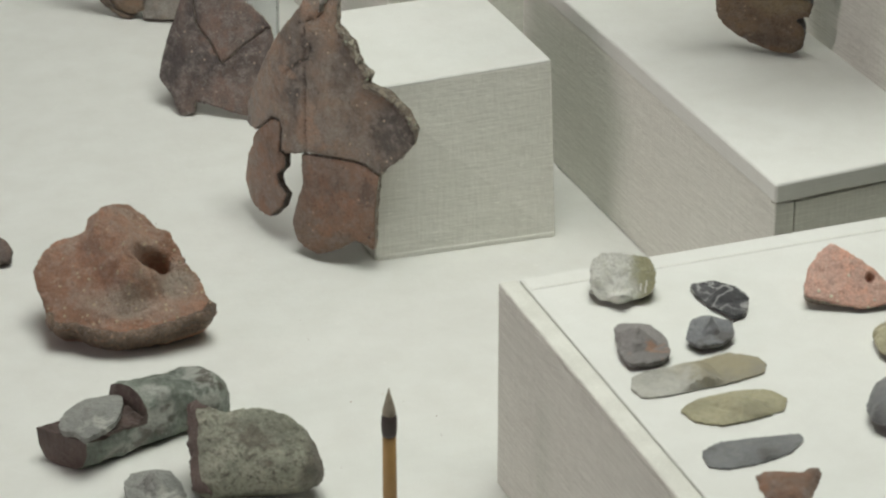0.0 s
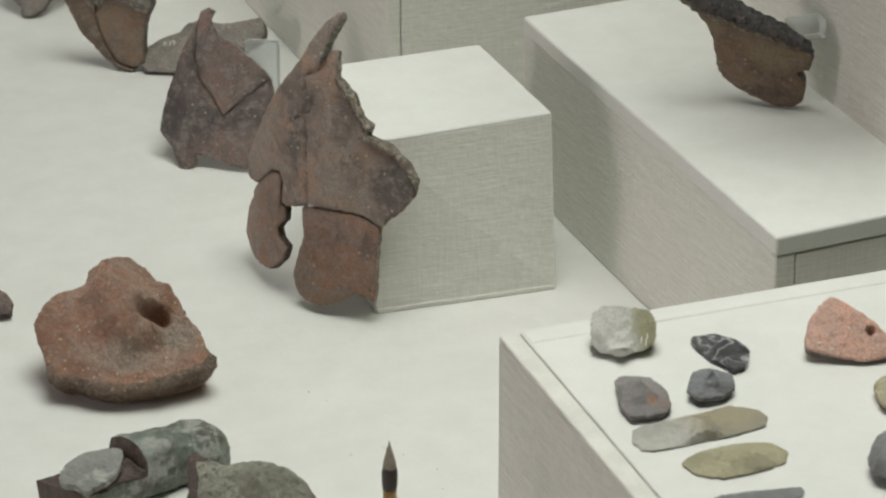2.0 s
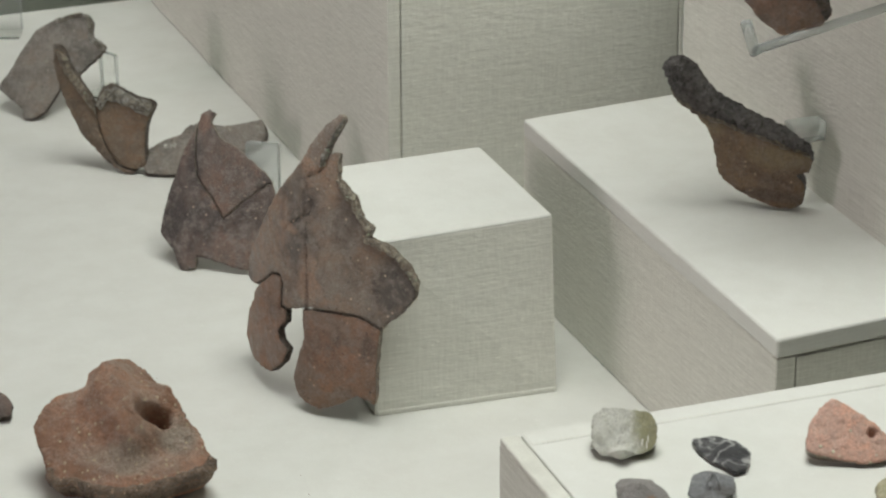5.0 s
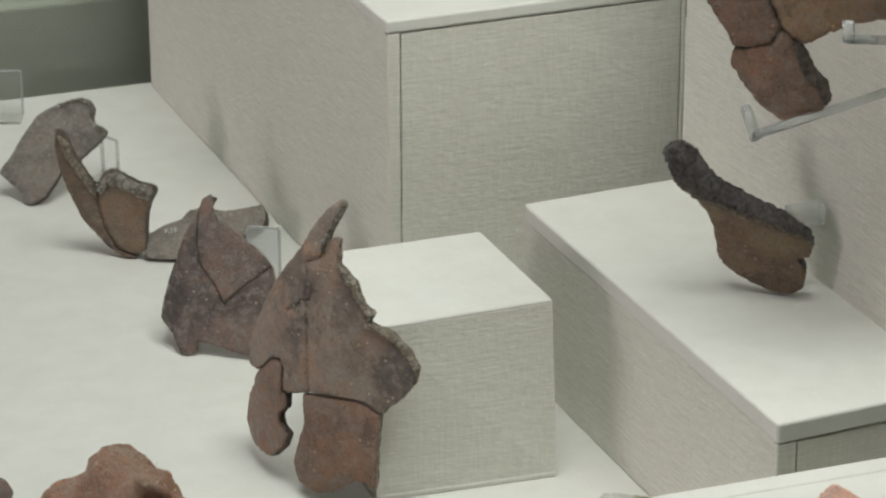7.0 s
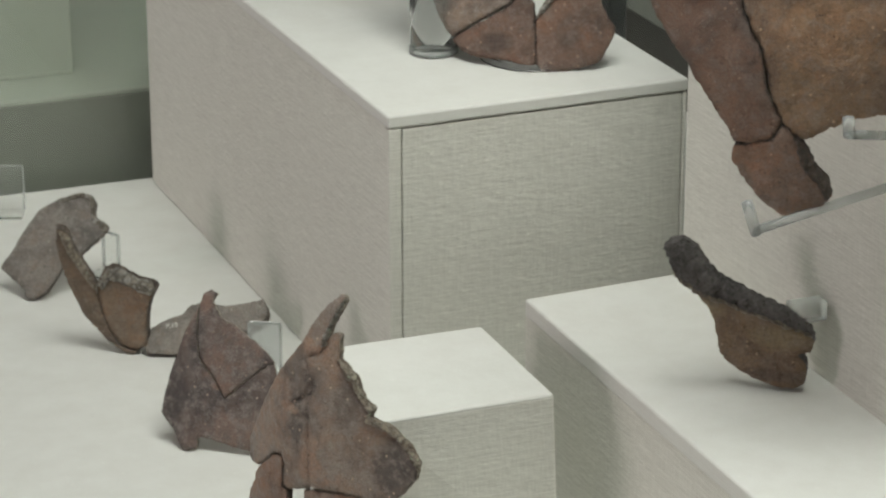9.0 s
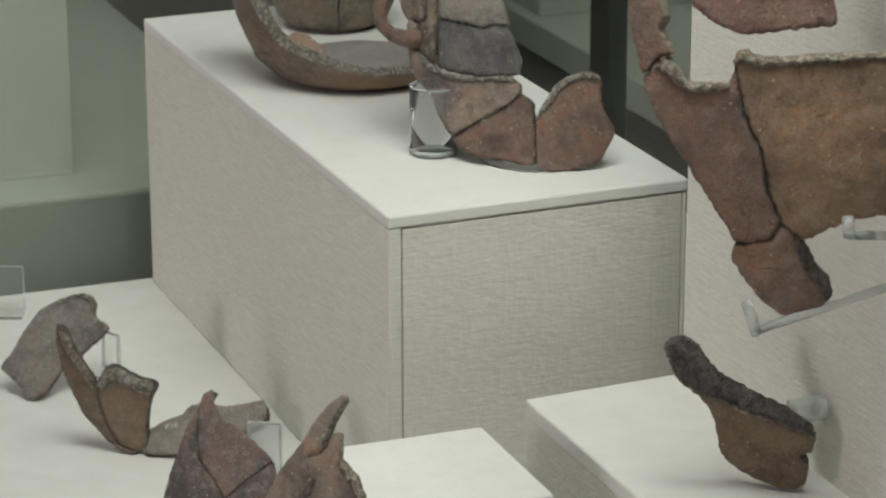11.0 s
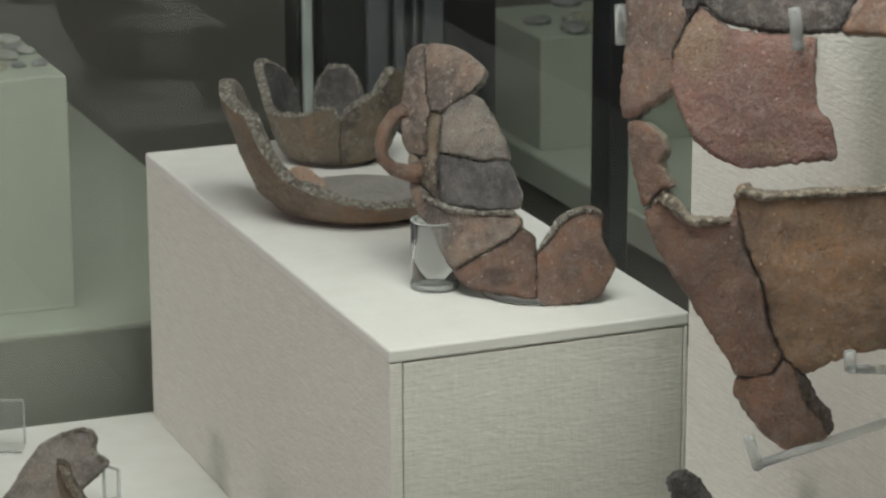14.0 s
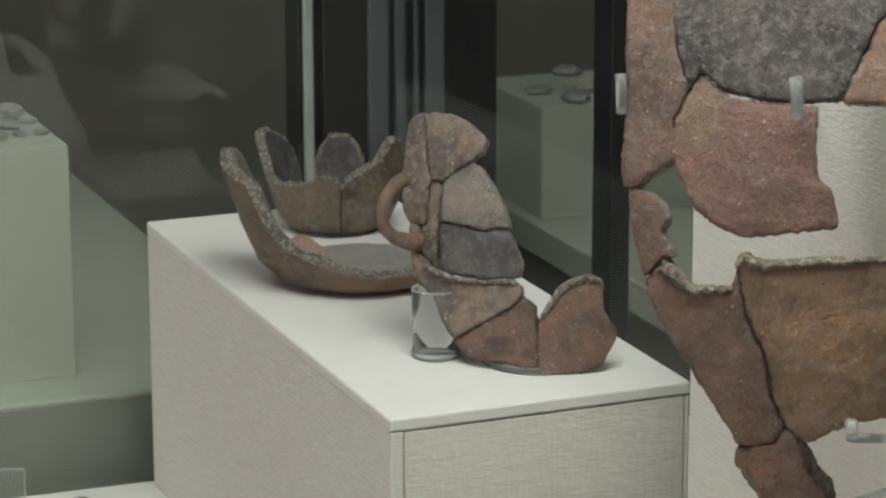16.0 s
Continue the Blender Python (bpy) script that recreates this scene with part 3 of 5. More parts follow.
lug_sherd = empty("lug_sherd", pose(0.3641, 1.4301, 0.8120, 42, 0, -21), "gritty red clay sherd with a pierced lug handle", "pottery sherd", "")
piece("body", (-54, 47, -50, 58, -42, 67, -28, 70, -25, 81, -17, 87, -10, 90, -1, 88, 9, 80, 14, 73, 22, 70, 28, 59, 32, 51, 39, 43, 44, 31, 50, 25, 49, 19, 45, 15, 34, 10, 22, 5, 6, 1, -8, 0, -22, 3, -29, 8, -38, 8, -44, 12, -45, 19, -48, 28, -52, 38), lug_sherd, (5, 4), seed=3, label="", face=CLAY_LUG, thick=0.013, relief=0.0016, shape=lug, step=0.0014, crumble=0.0032, marks=((1, -4, 22, 22, 9, 0.8), (1, 28, 38, 11, 10, 0.9), (1, -6, 80, 9, 7, 0.5), (0, 22, 62, 9, 8, 0.6), (0, -24, 55, 5, 9, 0.4)), edge=BREAK_GRITTY, back=0.03, reach=0.035, ground=PZ)

TALL_MARKS = ((0, 40, 88, 15, 17, 0.8), (0, 8, 118, 10, 24, 0.5), (0, 16, 92, 12, 12, 0.5), (1, -60, 80, 14, 20, 0.5), (0, 28, 48, 7, 10, 0.7), (1, -45, 110, 14, 34, 0.5), (1, -16, 84, 7, 20, 0.7), (1, -20, 149, 5, 4, 1.0), (1, -36, 108, 8, 3, 1.0), (1, 8, 30, 16, 18, 0.6))

tall_sherd = empty("vessel_sherd", pose(0.5069, 1.5042, 0.8020, 87, 0, -50), "brown mended vessel sherd leaning on a linen block", "pottery sherd", "mended sherds")
piece("fragment", (-6, 179, -2, 182, 1, 180, -2, 174, -7, 162, -9, 152, -7, 157, -3, 160, 0, 159, 1, 143, 12, 135, 18, 124, 26, 120, 23, 114, 38, 110, 50, 101, 56, 94, 55, 84, 48, 74, 39, 66, 35, 61, 22, 66, 7, 66, -12, 65, -28, 60, -37, 59, -39, 76, -48, 75, -67, 59, -82, 56, -81, 69, -66, 96, -48, 124, -29, 148, -16, 168), tall_sherd, ((13, 2), 1), seed=4, label="", face=CLAY_BROWN, edge=BREAK, thick=0.005, step=0.0016, crumble=0.001, shape=cracked, cracks=SEAMS, marks=TALL_MARKS)
piece("fragment", (-67, 58, -48, 74, -39, 75, -39, 58, -33, 57, -33, 49, -40, 42, -38, 37, -31, 33, -34, 24, -46, 13, -56, 11, -73, 11, -85, 17, -80, 35, -73, 46), tall_sherd, ((13, 2), 1), seed=4, label="", face=CLAY_ORANGE, edge=BREAK_DARK, thick=0.005, step=0.0016, crumble=0.001, shape=cracked, cracks=SEAMS, marks=TALL_MARKS)
piece("fragment", (-18, 62, 8, 65, 23, 65, 34, 60, 33, 38, 33, 14, 21, 17, 9, 9, -4, 3, -19, 7, -24, 17, -21, 33, -17, 44), tall_sherd, ((13, 2), 1), seed=4, label="", face=CLAY_ORANGE, edge=BREAK, thick=0.005, step=0.0016, crumble=0.001, shape=cracked, cracks=SEAMS, marks=TALL_MARKS)
piece("broken_edge", (0, 145, 3, 145, 14, 137, 20, 126, 27, 121, 25, 115, 39, 112, 51, 103, 57, 94, 57, 88, 54, 92, 49, 99, 36, 108, 22, 112, 23, 118, 17, 124, 10, 133), tall_sherd, ((13, 2), 1), seed=4, label="", face=BREAK, edge=BREAK, thick=0.004, step=0.0013, crumble=0.001, shape=None, bulge=0.0016, reach=0.003, relief=0.0018, grain=0.0016, grow=1.0, turn=pose(0, 0, 0.0012))
piece("broken_edge", (1, 181, 3, 180, -1, 172, -6, 161, -9, 152, -12, 150, -11, 156, -7, 166, -2, 176), tall_sherd, ((13, 2), 1), seed=4, label="pale crumbling break along the spike", face=BREAK_GREY, edge=BREAK, thick=0.004, step=0.0013, crumble=0.0012, bulge=0.0018, reach=0.002, relief=0.002, grow=1.0, turn=pose(0, 0, 0.0013), marks=((0, -4, 167, 2, 6, 1.0),))
joints(tall_sherd, power=0.55)

pointed_sherd = empty("vessel_sherd", pose(0.4989, 1.7358, 0.8050, 74, 0, -34), "dark purplish brown mended sherd standing on its edge", "pottery sherd", "mended sherds")
piece("fragment", (-8, 90, -11, 84, -16, 73, -22, 54, -27, 34, -29, 19, -26, 15, -19, 9, -16, 2, -10, -5, -2, -2, 0, 6, 19, 2, 35, -1, 42, 18, 46, 37, 49, 49, 46, 58, 39, 53, 28, 44, 16, 32, 7, 45, -4, 57, -7, 74), pointed_sherd, ((16, 3), 2), seed=5, label="", face=CLAY_PURPLE, edge=BREAK, thick=0.005, grow=0.998, step=0.002, ground=PZ, marks=((0, -20, 30, 9, 28, 0.8), (0, -6, 66, 7, 20, 0.7), (1, 20, 12, 18, 12, 0.5), (1, -4, 94, 7, 9, 0.9), (1, 10, 40, 5, 3, 0.9)))
piece("fragment", (-7, 91, -5, 99, 0, 102, 4, 100, 2, 95, 9, 84, 17, 81, 29, 73, 41, 64, 46, 58, 39, 53, 28, 44, 16, 32, 7, 45, -4, 57, -7, 74), pointed_sherd, ((16, 3), 2), seed=5, label="", face=CLAY_PURPLE, edge=BREAK, thick=0.005, grow=0.998, step=0.002, ground=PZ, marks=((0, -20, 30, 9, 28, 0.8), (0, -6, 66, 7, 20, 0.7), (1, 20, 12, 18, 12, 0.5), (1, -4, 94, 7, 9, 0.9), (1, 10, 40, 5, 3, 0.9)))
joints(pointed_sherd, power=0.5)

bent_sherd = empty("vessel_sherd", pose(0.4982, 1.9198, 0.8030, 82, 0, -30), "olive brown bowl fragment with a long pointed arm", "pottery sherd", "mended sherds")
piece("fragment", (-39, 89, -33, 87, -30, 75, -23, 60, -17, 48, -16, 37, -12, 20, -2, 4, 10, 1, 3, -2, -10, 7, -26, 25, -36, 49, -40, 68, -41, 79), bent_sherd, (-7, -5), seed=6, label="", face=CLAY_BOWL, edge=BREAK_DARK, thick=0.008, ground=PZ, grow=1.03)
piece("fragment", (-15, 50, -10, 58, -5, 61, -1, 59, 13, 52, 22, 51, 25, 47, 19, 34, 17, 15, 18, 6, 10, 2, -1, 5, -11, 21, -15, 38), bent_sherd, (-7, -5), seed=6, label="", face=CLAY_BOWL, edge=BREAK_DARK, thick=0.008, ground=PZ, grow=1.03)
piece("broken_edge", (-16, 48, -10, 58, -5, 61, -1, 60, 13, 53, 22, 52, 25, 47, 21, 42, 12, 45, -2, 51, -7, 52, -13, 45), bent_sherd, (-7, -5), seed=6, label="", face=BREAK_GREY, edge=BREAK_GREY, thick=0.004, ground=PZ, bulge=0.0016, reach=0.003, relief=0.0018, grain=0.0016, step=0.0013, crumble=0.001, grow=1.0, turn=pose(0, 0, 0.0012))
piece("broken_edge", (-39, 89, -33, 87, -30, 75, -23, 61, -17, 48, -16, 41, -20, 47, -28, 59, -34, 70, -37, 79), bent_sherd, (-7, -5), seed=6, label="", face=BREAK, edge=BREAK, thick=0.004, ground=PZ, bulge=0.0016, reach=0.003, relief=0.0018, grain=0.0016, step=0.0013, crumble=0.001, grow=1.0, turn=pose(0, 0, 0.0012))
piece("base", (-30, 0, -30, 14, -20, 22, -8, 28, -3, 35, 7, 38, 23, 36, 40, 39, 48, 41, 52, 37, 54, 29, 50, 22, 43, 17, 35, 16, 27, 11, 0, -2, -16, -4, -27, -4), bent_sherd, (-3, -3), seed=7, label="", face=CLAY_GREY, edge=BREAK_DARK, thick=0.007, ground=PZ, turn=(pose(0.4982, 1.9198, 0.8030, 82, 0, -30).inverted() @ pose(0.5391, 1.8958, 0.8060, 40, 0, -30)))

grey_sherd = empty("vessel_sherd", pose(0.4638, 2.0438, 0.8030, 62, 0, -38), "greyish brown sherd propped on a clear easel", "pottery sherd", "")
piece("body", (-31, 21, -24, 34, -18, 50, -10, 67, 3, 77, 19, 84, 28, 83, 32, 78, 35, 67, 46, 61, 40, 50, 32, 40, 28, 35, 19, 28, 16, 19, 10, 7, 0, -1, -7, 1, -8, 6, -19, 13), grey_sherd, (6, 4), seed=8, label="", face=CLAY_GREY, edge=BREAK_DARK, thick=0.006, ground=PZ)

rim_sherd = empty("rim_sherd", pose(0.7644, 1.4453, 0.9186, 93, 0, -38), "brown rim sherd with a blackened broken top edge", "pottery sherd", "")
piece("body", (-59, 70, -54, 63, -41, 57, -21, 51, -1, 46, 12, 41, 22, 37, 25, 33, 24, 29, 23, 25, 16, 23, 21, 16, 20, 5, 15, 1, 3, 1, -10, 5, -24, 12, -31, 19, -33, 32, -34, 39, -38, 48, -47, 58, -55, 64), rim_sherd, (4, -3), seed=9, label="", marks=((1, 8, 34, 20, 9, 0.9), (1, -36, 50, 10, 8, 0.7), (0, 0, 8, 26, 5, 0.6)), face=CLAY_KNOB, edge=CLAY_DARK, thick=0.01, relief=0.0012, crumble=0.002)
piece("broken_top", (-65, 82, -62, 86, -54, 88, -47, 82, -39, 72, -30, 64, -20, 60, -8, 56, 3, 51, 13, 46, 22, 40, 24, 36, 12, 41, -1, 45, -21, 50, -41, 56, -54, 62, -60, 71), rim_sherd, (4, -3), seed=9, label="blackened broken top", face=BREAK_BLACK, edge=BREAK_BLACK, thick=0.01, relief=0.0016, grain=0.0016, step=0.0013, crumble=0.002, ragged=0.0011, bulge=0.0012, reach=0.004, marks=((0, -58, 80, 8, 8, 0.8),))
piece("broken_edge", (-60, 71, -54, 64, -41, 58, -21, 52, -1, 47, 23, 37, 24, 35, -1, 44, -21, 49, -41, 55, -54, 61), rim_sherd, (4, -3), seed=9, label="", face=BREAK, edge=BREAK, thick=0.004, relief=0.0018, grain=0.0016, crumble=0.001, bulge=0.0016, reach=0.003, step=0.0013, grow=1.0, turn=pose(0, 0, 0.0012))

JUG_MARKS = ((0, -100, 130, 7, 30, 0.6), (0, -66, 132, 8, 8, 0.7), (1, -62, 112, 14, 12, 0.8), (0, -36, 80, 9, 12, 0.6), (1, -70, 75, 8, 8, 0.5), (0, -86, 60, 6, 14, 0.5), (1, -60, 46, 18, 8, 0.4), (0, -40, 16, 12, 8, 0.7), (0, 8, 26, 10, 14, 0.6), (1, 24, 52, 8, 10, 0.4))

pot_ob = empty("broken_jug", pose(0.7617, 1.7620, 1.0255, 84, 0, -24), "mended half of a brown clay jug with a loop handle", "pottery vessel", "")
piece("fragment", (-93, 162, -88, 166, -74, 166, -64, 162, -54, 155, -50, 150, -53, 145, -61, 137, -73, 128, -79, 123, -88, 122, -91, 132, -93, 147), pot_ob, (9, 3), seed=10, label="", face=CLAY_BROWN, edge=BREAK_GREY, thick=0.007, ragged=0.0009, crumble=0.0013, grow=1.02, ground=1.0239, marks=JUG_MARKS)
piece("fragment", (-105, 157, -101, 163, -94, 165, -93, 151, -91, 132, -88, 121, -92, 114, -91, 95, -94, 92, -104, 93, -108, 101, -109, 123, -108, 144), pot_ob, (9, 3), seed=10, label="", face=CLAY_BROWN, edge=BREAK_GREY, thick=0.007, ragged=0.0009, crumble=0.0013, grow=1.02, ground=1.0239, marks=JUG_MARKS)
piece("fragment", (-78, 122, -71, 129, -59, 135, -53, 132, -45, 121, -39, 111, -34, 100, -34, 94, -41, 95, -50, 92, -60, 94, -80, 96, -81, 107), pot_ob, (9, 3), seed=10, label="", face=CLAY_GREY, edge=BREAK_GREY, thick=0.007, ragged=0.0009, crumble=0.0013, grow=1.02, ground=1.0239, marks=JUG_MARKS)
piece("fragment", (-80, 94, -60, 92, -50, 91, -41, 93, -34, 92, -29, 83, -25, 73, -26, 63, -31, 62, -48, 60, -71, 61, -80, 64, -82, 77), pot_ob, (9, 3), seed=10, label="", face=CLAY_DARK, edge=BREAK_GREY, thick=0.007, ragged=0.0009, crumble=0.0013, grow=1.02, ground=1.0239, marks=JUG_MARKS)
piece("fragment", (-90, 119, -82, 120, -82, 96, -83, 66, -88, 67, -96, 76, -94, 90, -90, 93), pot_ob, (9, 3), seed=10, label="", face=CLAY_OLIVE, edge=BREAK, thick=0.007, ragged=0.0009, crumble=0.0013, grow=1.02, ground=1.0239, marks=JUG_MARKS)
piece("fragment", (-103, 92, -95, 89, -97, 75, -89, 65, -81, 62, -71, 59, -48, 59, -31, 60, -26, 56, -25, 50, -33, 42, -48, 33, -63, 24, -70, 18, -75, 23, -81, 34, -87, 45, -95, 53, -101, 67), pot_ob, (9, 3), seed=10, label="", face=CLAY_BROWN, edge=BREAK, thick=0.007, ragged=0.0009, crumble=0.0013, grow=1.02, ground=1.0239, marks=JUG_MARKS)
piece("fragment", (-69, 16, -62, 22, -47, 31, -32, 41, -24, 49, -16, 43, -14, 26, -14, 9, -14, 4, -23, 2, -30, 5, -51, 6, -63, 9), pot_ob, (9, 3), seed=10, label="", face=CLAY_UMBER, edge=BREAK_DARK, thick=0.007, ragged=0.0009, crumble=0.0013, grow=1.035, ground=1.0239, marks=JUG_MARKS)
piece("fragment", (-13, 34, -8, 43, 1, 57, 13, 63, 20, 65, 28, 63, 30, 58, 30, 45, 35, 34, 39, 28, 38, 20, 32, 9, 27, 4, 6, -1, -6, -1, -13, 4), pot_ob, (9, 3), seed=10, label="", face=CLAY_UMBER, edge=BREAK_GREY, thick=0.007, ragged=0.0009, crumble=0.0013, grow=1.02, ground=1.0239, marks=JUG_MARKS)
piece("broken_edge", (-14, 34, -8, 45, 1, 58, 12, 64, 20, 65, 28, 63, 30, 58, 27, 59, 20, 61, 11, 59, 2, 52, -6, 40), pot_ob, (9, 3), seed=10, label="", face=BREAK_GREY, edge=BREAK_GREY, thick=0.004, ragged=0.0009, crumble=0.001, grow=1.0, ground=1.0239, bulge=0.0016, reach=0.003, relief=0.0018, grain=0.0016, step=0.0013, turn=pose(0, 0, 0.0012))
piece("broken_edge", (-96, 72, -88, 66, -81, 63, -71, 60, -48, 60, -31, 62, -27, 57, -33, 58, -48, 57, -71, 56, -83, 59, -91, 62), pot_ob, (9, 3), seed=10, label="", face=BREAK_GREY, edge=BREAK_GREY, thick=0.004, ragged=0.0009, crumble=0.001, grow=1.0, ground=1.0239, bulge=0.0016, reach=0.003, relief=0.0018, grain=0.0016, step=0.0013, turn=pose(0, 0, 0.0012))
joints(pot_ob)

def between(table, x):
    """Straight lines through (x, value) pairs."""
    pts = sorted(table)
    return float(np.interp(x, [p[0] for p in pts], [p[1] for p in pts]))


def shell(name, thing, profile, span, top, low, thick, outer, inner, broken, seed, dirt=(), marks=(), label=""):
    """A broken part of a thrown bowl: a wall turned round the upright axis between two angles (0 faces the visitor), from a lower
    to a jagged upper edge. profile is (radius, height), top and low are (angle, height); dirt darkens joints (angle, height, reach)."""
    prof = [(h, r) for r, h in profile]
    n_ang = max(6, int(abs(span[1] - span[0]) / 1.15))
    n_out, n_brk, n_in = 18, 8, 12
    bm = bmesh.new()
    grid, heights = [], []
    for i in range(n_ang + 1):
        ang = span[0] + (span[1] - span[0]) * i / n_ang
        jag = 0.0016 * noise.noise(Vector((ang * 0.35, seed, 0))) + 0.0010 * noise.noise(Vector((ang * 1.1, seed, 4)))
        lo = between(low, ang)
        hi = max(lo + 0.001, between(top, ang) + jag)
        col = []
        for k in range(n_out + n_brk + n_in):
            if k < n_out:
                h, depth, kind = lo + (hi - lo) * k / (n_out - 1), 0.0, 0
            elif k < n_out + n_brk:
                f = (k - n_out + 1) / (n_brk + 1)
                h, depth, kind = hi + 0.0015 * math.sin(f * math.pi), f * thick, 1
            else:
                f = (k - n_out - n_brk) / (n_in - 1)
                h, depth, kind = hi + (max(lo, min(hi, 0.010)) - hi) * f, thick, 2
            r = between(prof, h) - depth
            a = radians(ang + 0.8 * noise.noise(Vector((h * 300, seed, 7))) * (1 if i in (0, n_ang) else 0))
            p = Vector((-math.sin(a) * r, -math.cos(a) * r, h))
            q = p * 160 + Vector((seed, 0, 0))
            if kind == 1:
                p += noise.noise_vector(q * 1.6) * 0.0026 + noise.noise_vector(q * 4) * 0.0014
            else:
                p += noise.noise_vector(q * 0.3) * 0.0014 + noise.noise_vector(q) * 0.0005
            p.z = max(p.z, 0.0)
            col.append(bm.verts.new(p))
            heights.append((ang, h, kind))
        grid.append(col)
    size = n_out + n_brk + n_in
    for c0, c1 in zip(grid, grid[1:]):
        for k in range(size - 1):
            f = bm.faces.new((c0[k], c0[k + 1], c1[k + 1], c1[k]))
            kind = 0 if k < n_out - 1 else 1 if k < n_out + n_brk else 2
            f.material_index, f.smooth = kind, kind != 1
        f = bm.faces.new((c0[size - 1], c0[0], c1[0], c1[size - 1]))
        f.material_index = 1
    for col in (grid[0], grid[-1]):
        for k in range(n_out - 1):  # the broken ends, from the outer to the inner face
            m = size - 1 - min(n_in - 1, round(k * (n_in - 1) / (n_out - 1)))
            m2 = size - 1 - min(n_in - 1, round((k + 1) * (n_in - 1) / (n_out - 1)))
            ring = [col[k], col[k + 1], col[m2]] + ([col[m]] if m != m2 else [])
            bm.faces.new(ring).material_index = 1
        bm.faces.new(col[n_out - 1:n_out + n_brk + 1]).material_index = 1
    bmesh.ops.recalc_face_normals(bm, faces=bm.faces[:])
    ob = part(name, bm, outer, thing, label)
    ob.data.materials.append(broken)
    ob.data.materials.append(inner)
    tint = np.zeros((len(heights), 4), dtype=np.float32)
    for i, (ang, h, kind) in enumerate(heights):
        for da, dh, reach in dirt:
            if kind == 0:
                tint[i, 2] = max(tint[i, 2], 0.9 - math.hypot((ang - da) * 0.0013, h - dh) / reach)
        for channel, ca, ch, ra, rh, power in marks:
            tint[i, channel] = max(tint[i, channel], power * min(1.0, max(0.0, 1.6 - 1.1 * math.hypot((ang - ca) / ra, (h - ch) / rh))))
    ob.data.attributes.new("firing", "FLOAT_COLOR", "POINT").data.foreach_set("color", tint.ravel())
    return ob


def pot_floor(thing, radius, z0, z1, face, broken, seed):
    """The broken round floor of a bowl, with a crumbled outline."""
    bm = bmesh.new()
    rings = []
    for r, z in ((0.0, z1), (0.3, z1), (0.6, z1), (0.85, z1), (0.97, z1 - 0.001), (1.0, z0 * 0.5 + z1 * 0.5), (0.96, z0)):
        ring = []
        for k in range(64):
            a = 2 * math.pi * k / 64
            w = radius * r * (1 + 0.06 * noise.noise(Vector((math.cos(a) * 2, math.sin(a) * 2, seed))) + 0.02 * noise.noise(Vector((math.cos(a) * 9, math.sin(a) * 9, seed))))
            ring.append(bm.verts.new((w * math.sin(a), -w * math.cos(a), z + (0.001 * noise.noise(Vector((math.cos(a) * r * 5, math.sin(a) * r * 5, 2))) if z == z1 else 0))))
        rings.append(ring)
    for i, (a, b) in enumerate(zip(rings, rings[1:])):
        for k in range(64):
            f = bm.faces.new((a[k], a[(k + 1) % 64], b[(k + 1) % 64], b[k]))
            f.smooth, f.material_index = i < 4, 1 if i >= 4 else 0
    bm.faces.new(rings[-1])
    bmesh.ops.remove_doubles(bm, verts=bm.verts[:], dist=0.00002)
    bmesh.ops.recalc_face_normals(bm, faces=bm.faces[:])
    part("floor", bm, face, thing).data.materials.append(broken)


BOWL = ((0.052, 0.0), (0.066, 0.006), (0.078, 0.020), (0.092, 0.050), (0.104, 0.090), (0.106, 0.10))
bowl_ob = empty("broken_bowl", pose(0.7261, 2.0515, 1.0242, 0, 0, -19.5), "broken brown bowl with a thick crumbling break", "pottery vessel", "")
shell("wall", bowl_ob, BOWL, (38, 116), ((116, 0.050), (106, 0.088), (97, 0.096), (88, 0.090), (70, 0.088), (55, 0.084), (52, 0.070), (48, 0.054), (42, 0.042), (38, 0.036)), ((38, 0.034), (62, 0.026), (116, 0.022)), 0.012, CLAY_BOWL, CLAY_GREY, BREAK_GREY, 11,
      dirt=[(40 + i * 2, 0.0345 - i * 0.0007, 0.0022) for i in range(13)], marks=((0, 92, 0.07, 20, 0.03, 0.5), (1, 60, 0.04, 12, 0.015, 0.5)))
shell("base", bowl_ob, BOWL, (-60, 116), ((116, 0.0215), (62, 0.0255), (40, 0.0335), (36, 0.034), (24, 0.030), (6, 0.022), (-12, 0.018), (-32, 0.017), (-60, 0.018)), ((-60, 0.0), (116, 0.0)), 0.020, CLAY_BOWL, CLAY_GREY, BREAK_GREY, 12,
      dirt=[(40 + i * 2, 0.0335 - i * 0.0007, 0.0018) for i in range(13)], marks=((1, -20, 0.012, 40, 0.010, 0.7), (0, 60, 0.012, 25, 0.010, 0.5)))
pot_floor(bowl_ob, 0.054, 0.0, 0.0135, CLAY_ASH, BREAK_GREY, 3)
piece("inner_fragment", (-12, 0, -13, 9, -8, 15, -1, 17, 6, 14, 12, 8, 18, 3, 17, -3, 4, -4), bowl_ob, (8, 4), seed=21, face=CLAY_BROWN, edge=BREAK_GREY, thick=0.008, step=0.0018, marks=((1, 0, 8, 20, 14, 0.9),), label="small tan fragment of the inside", turn=pose(-0.0425, -0.002, 0.017, 62, 0, 8))

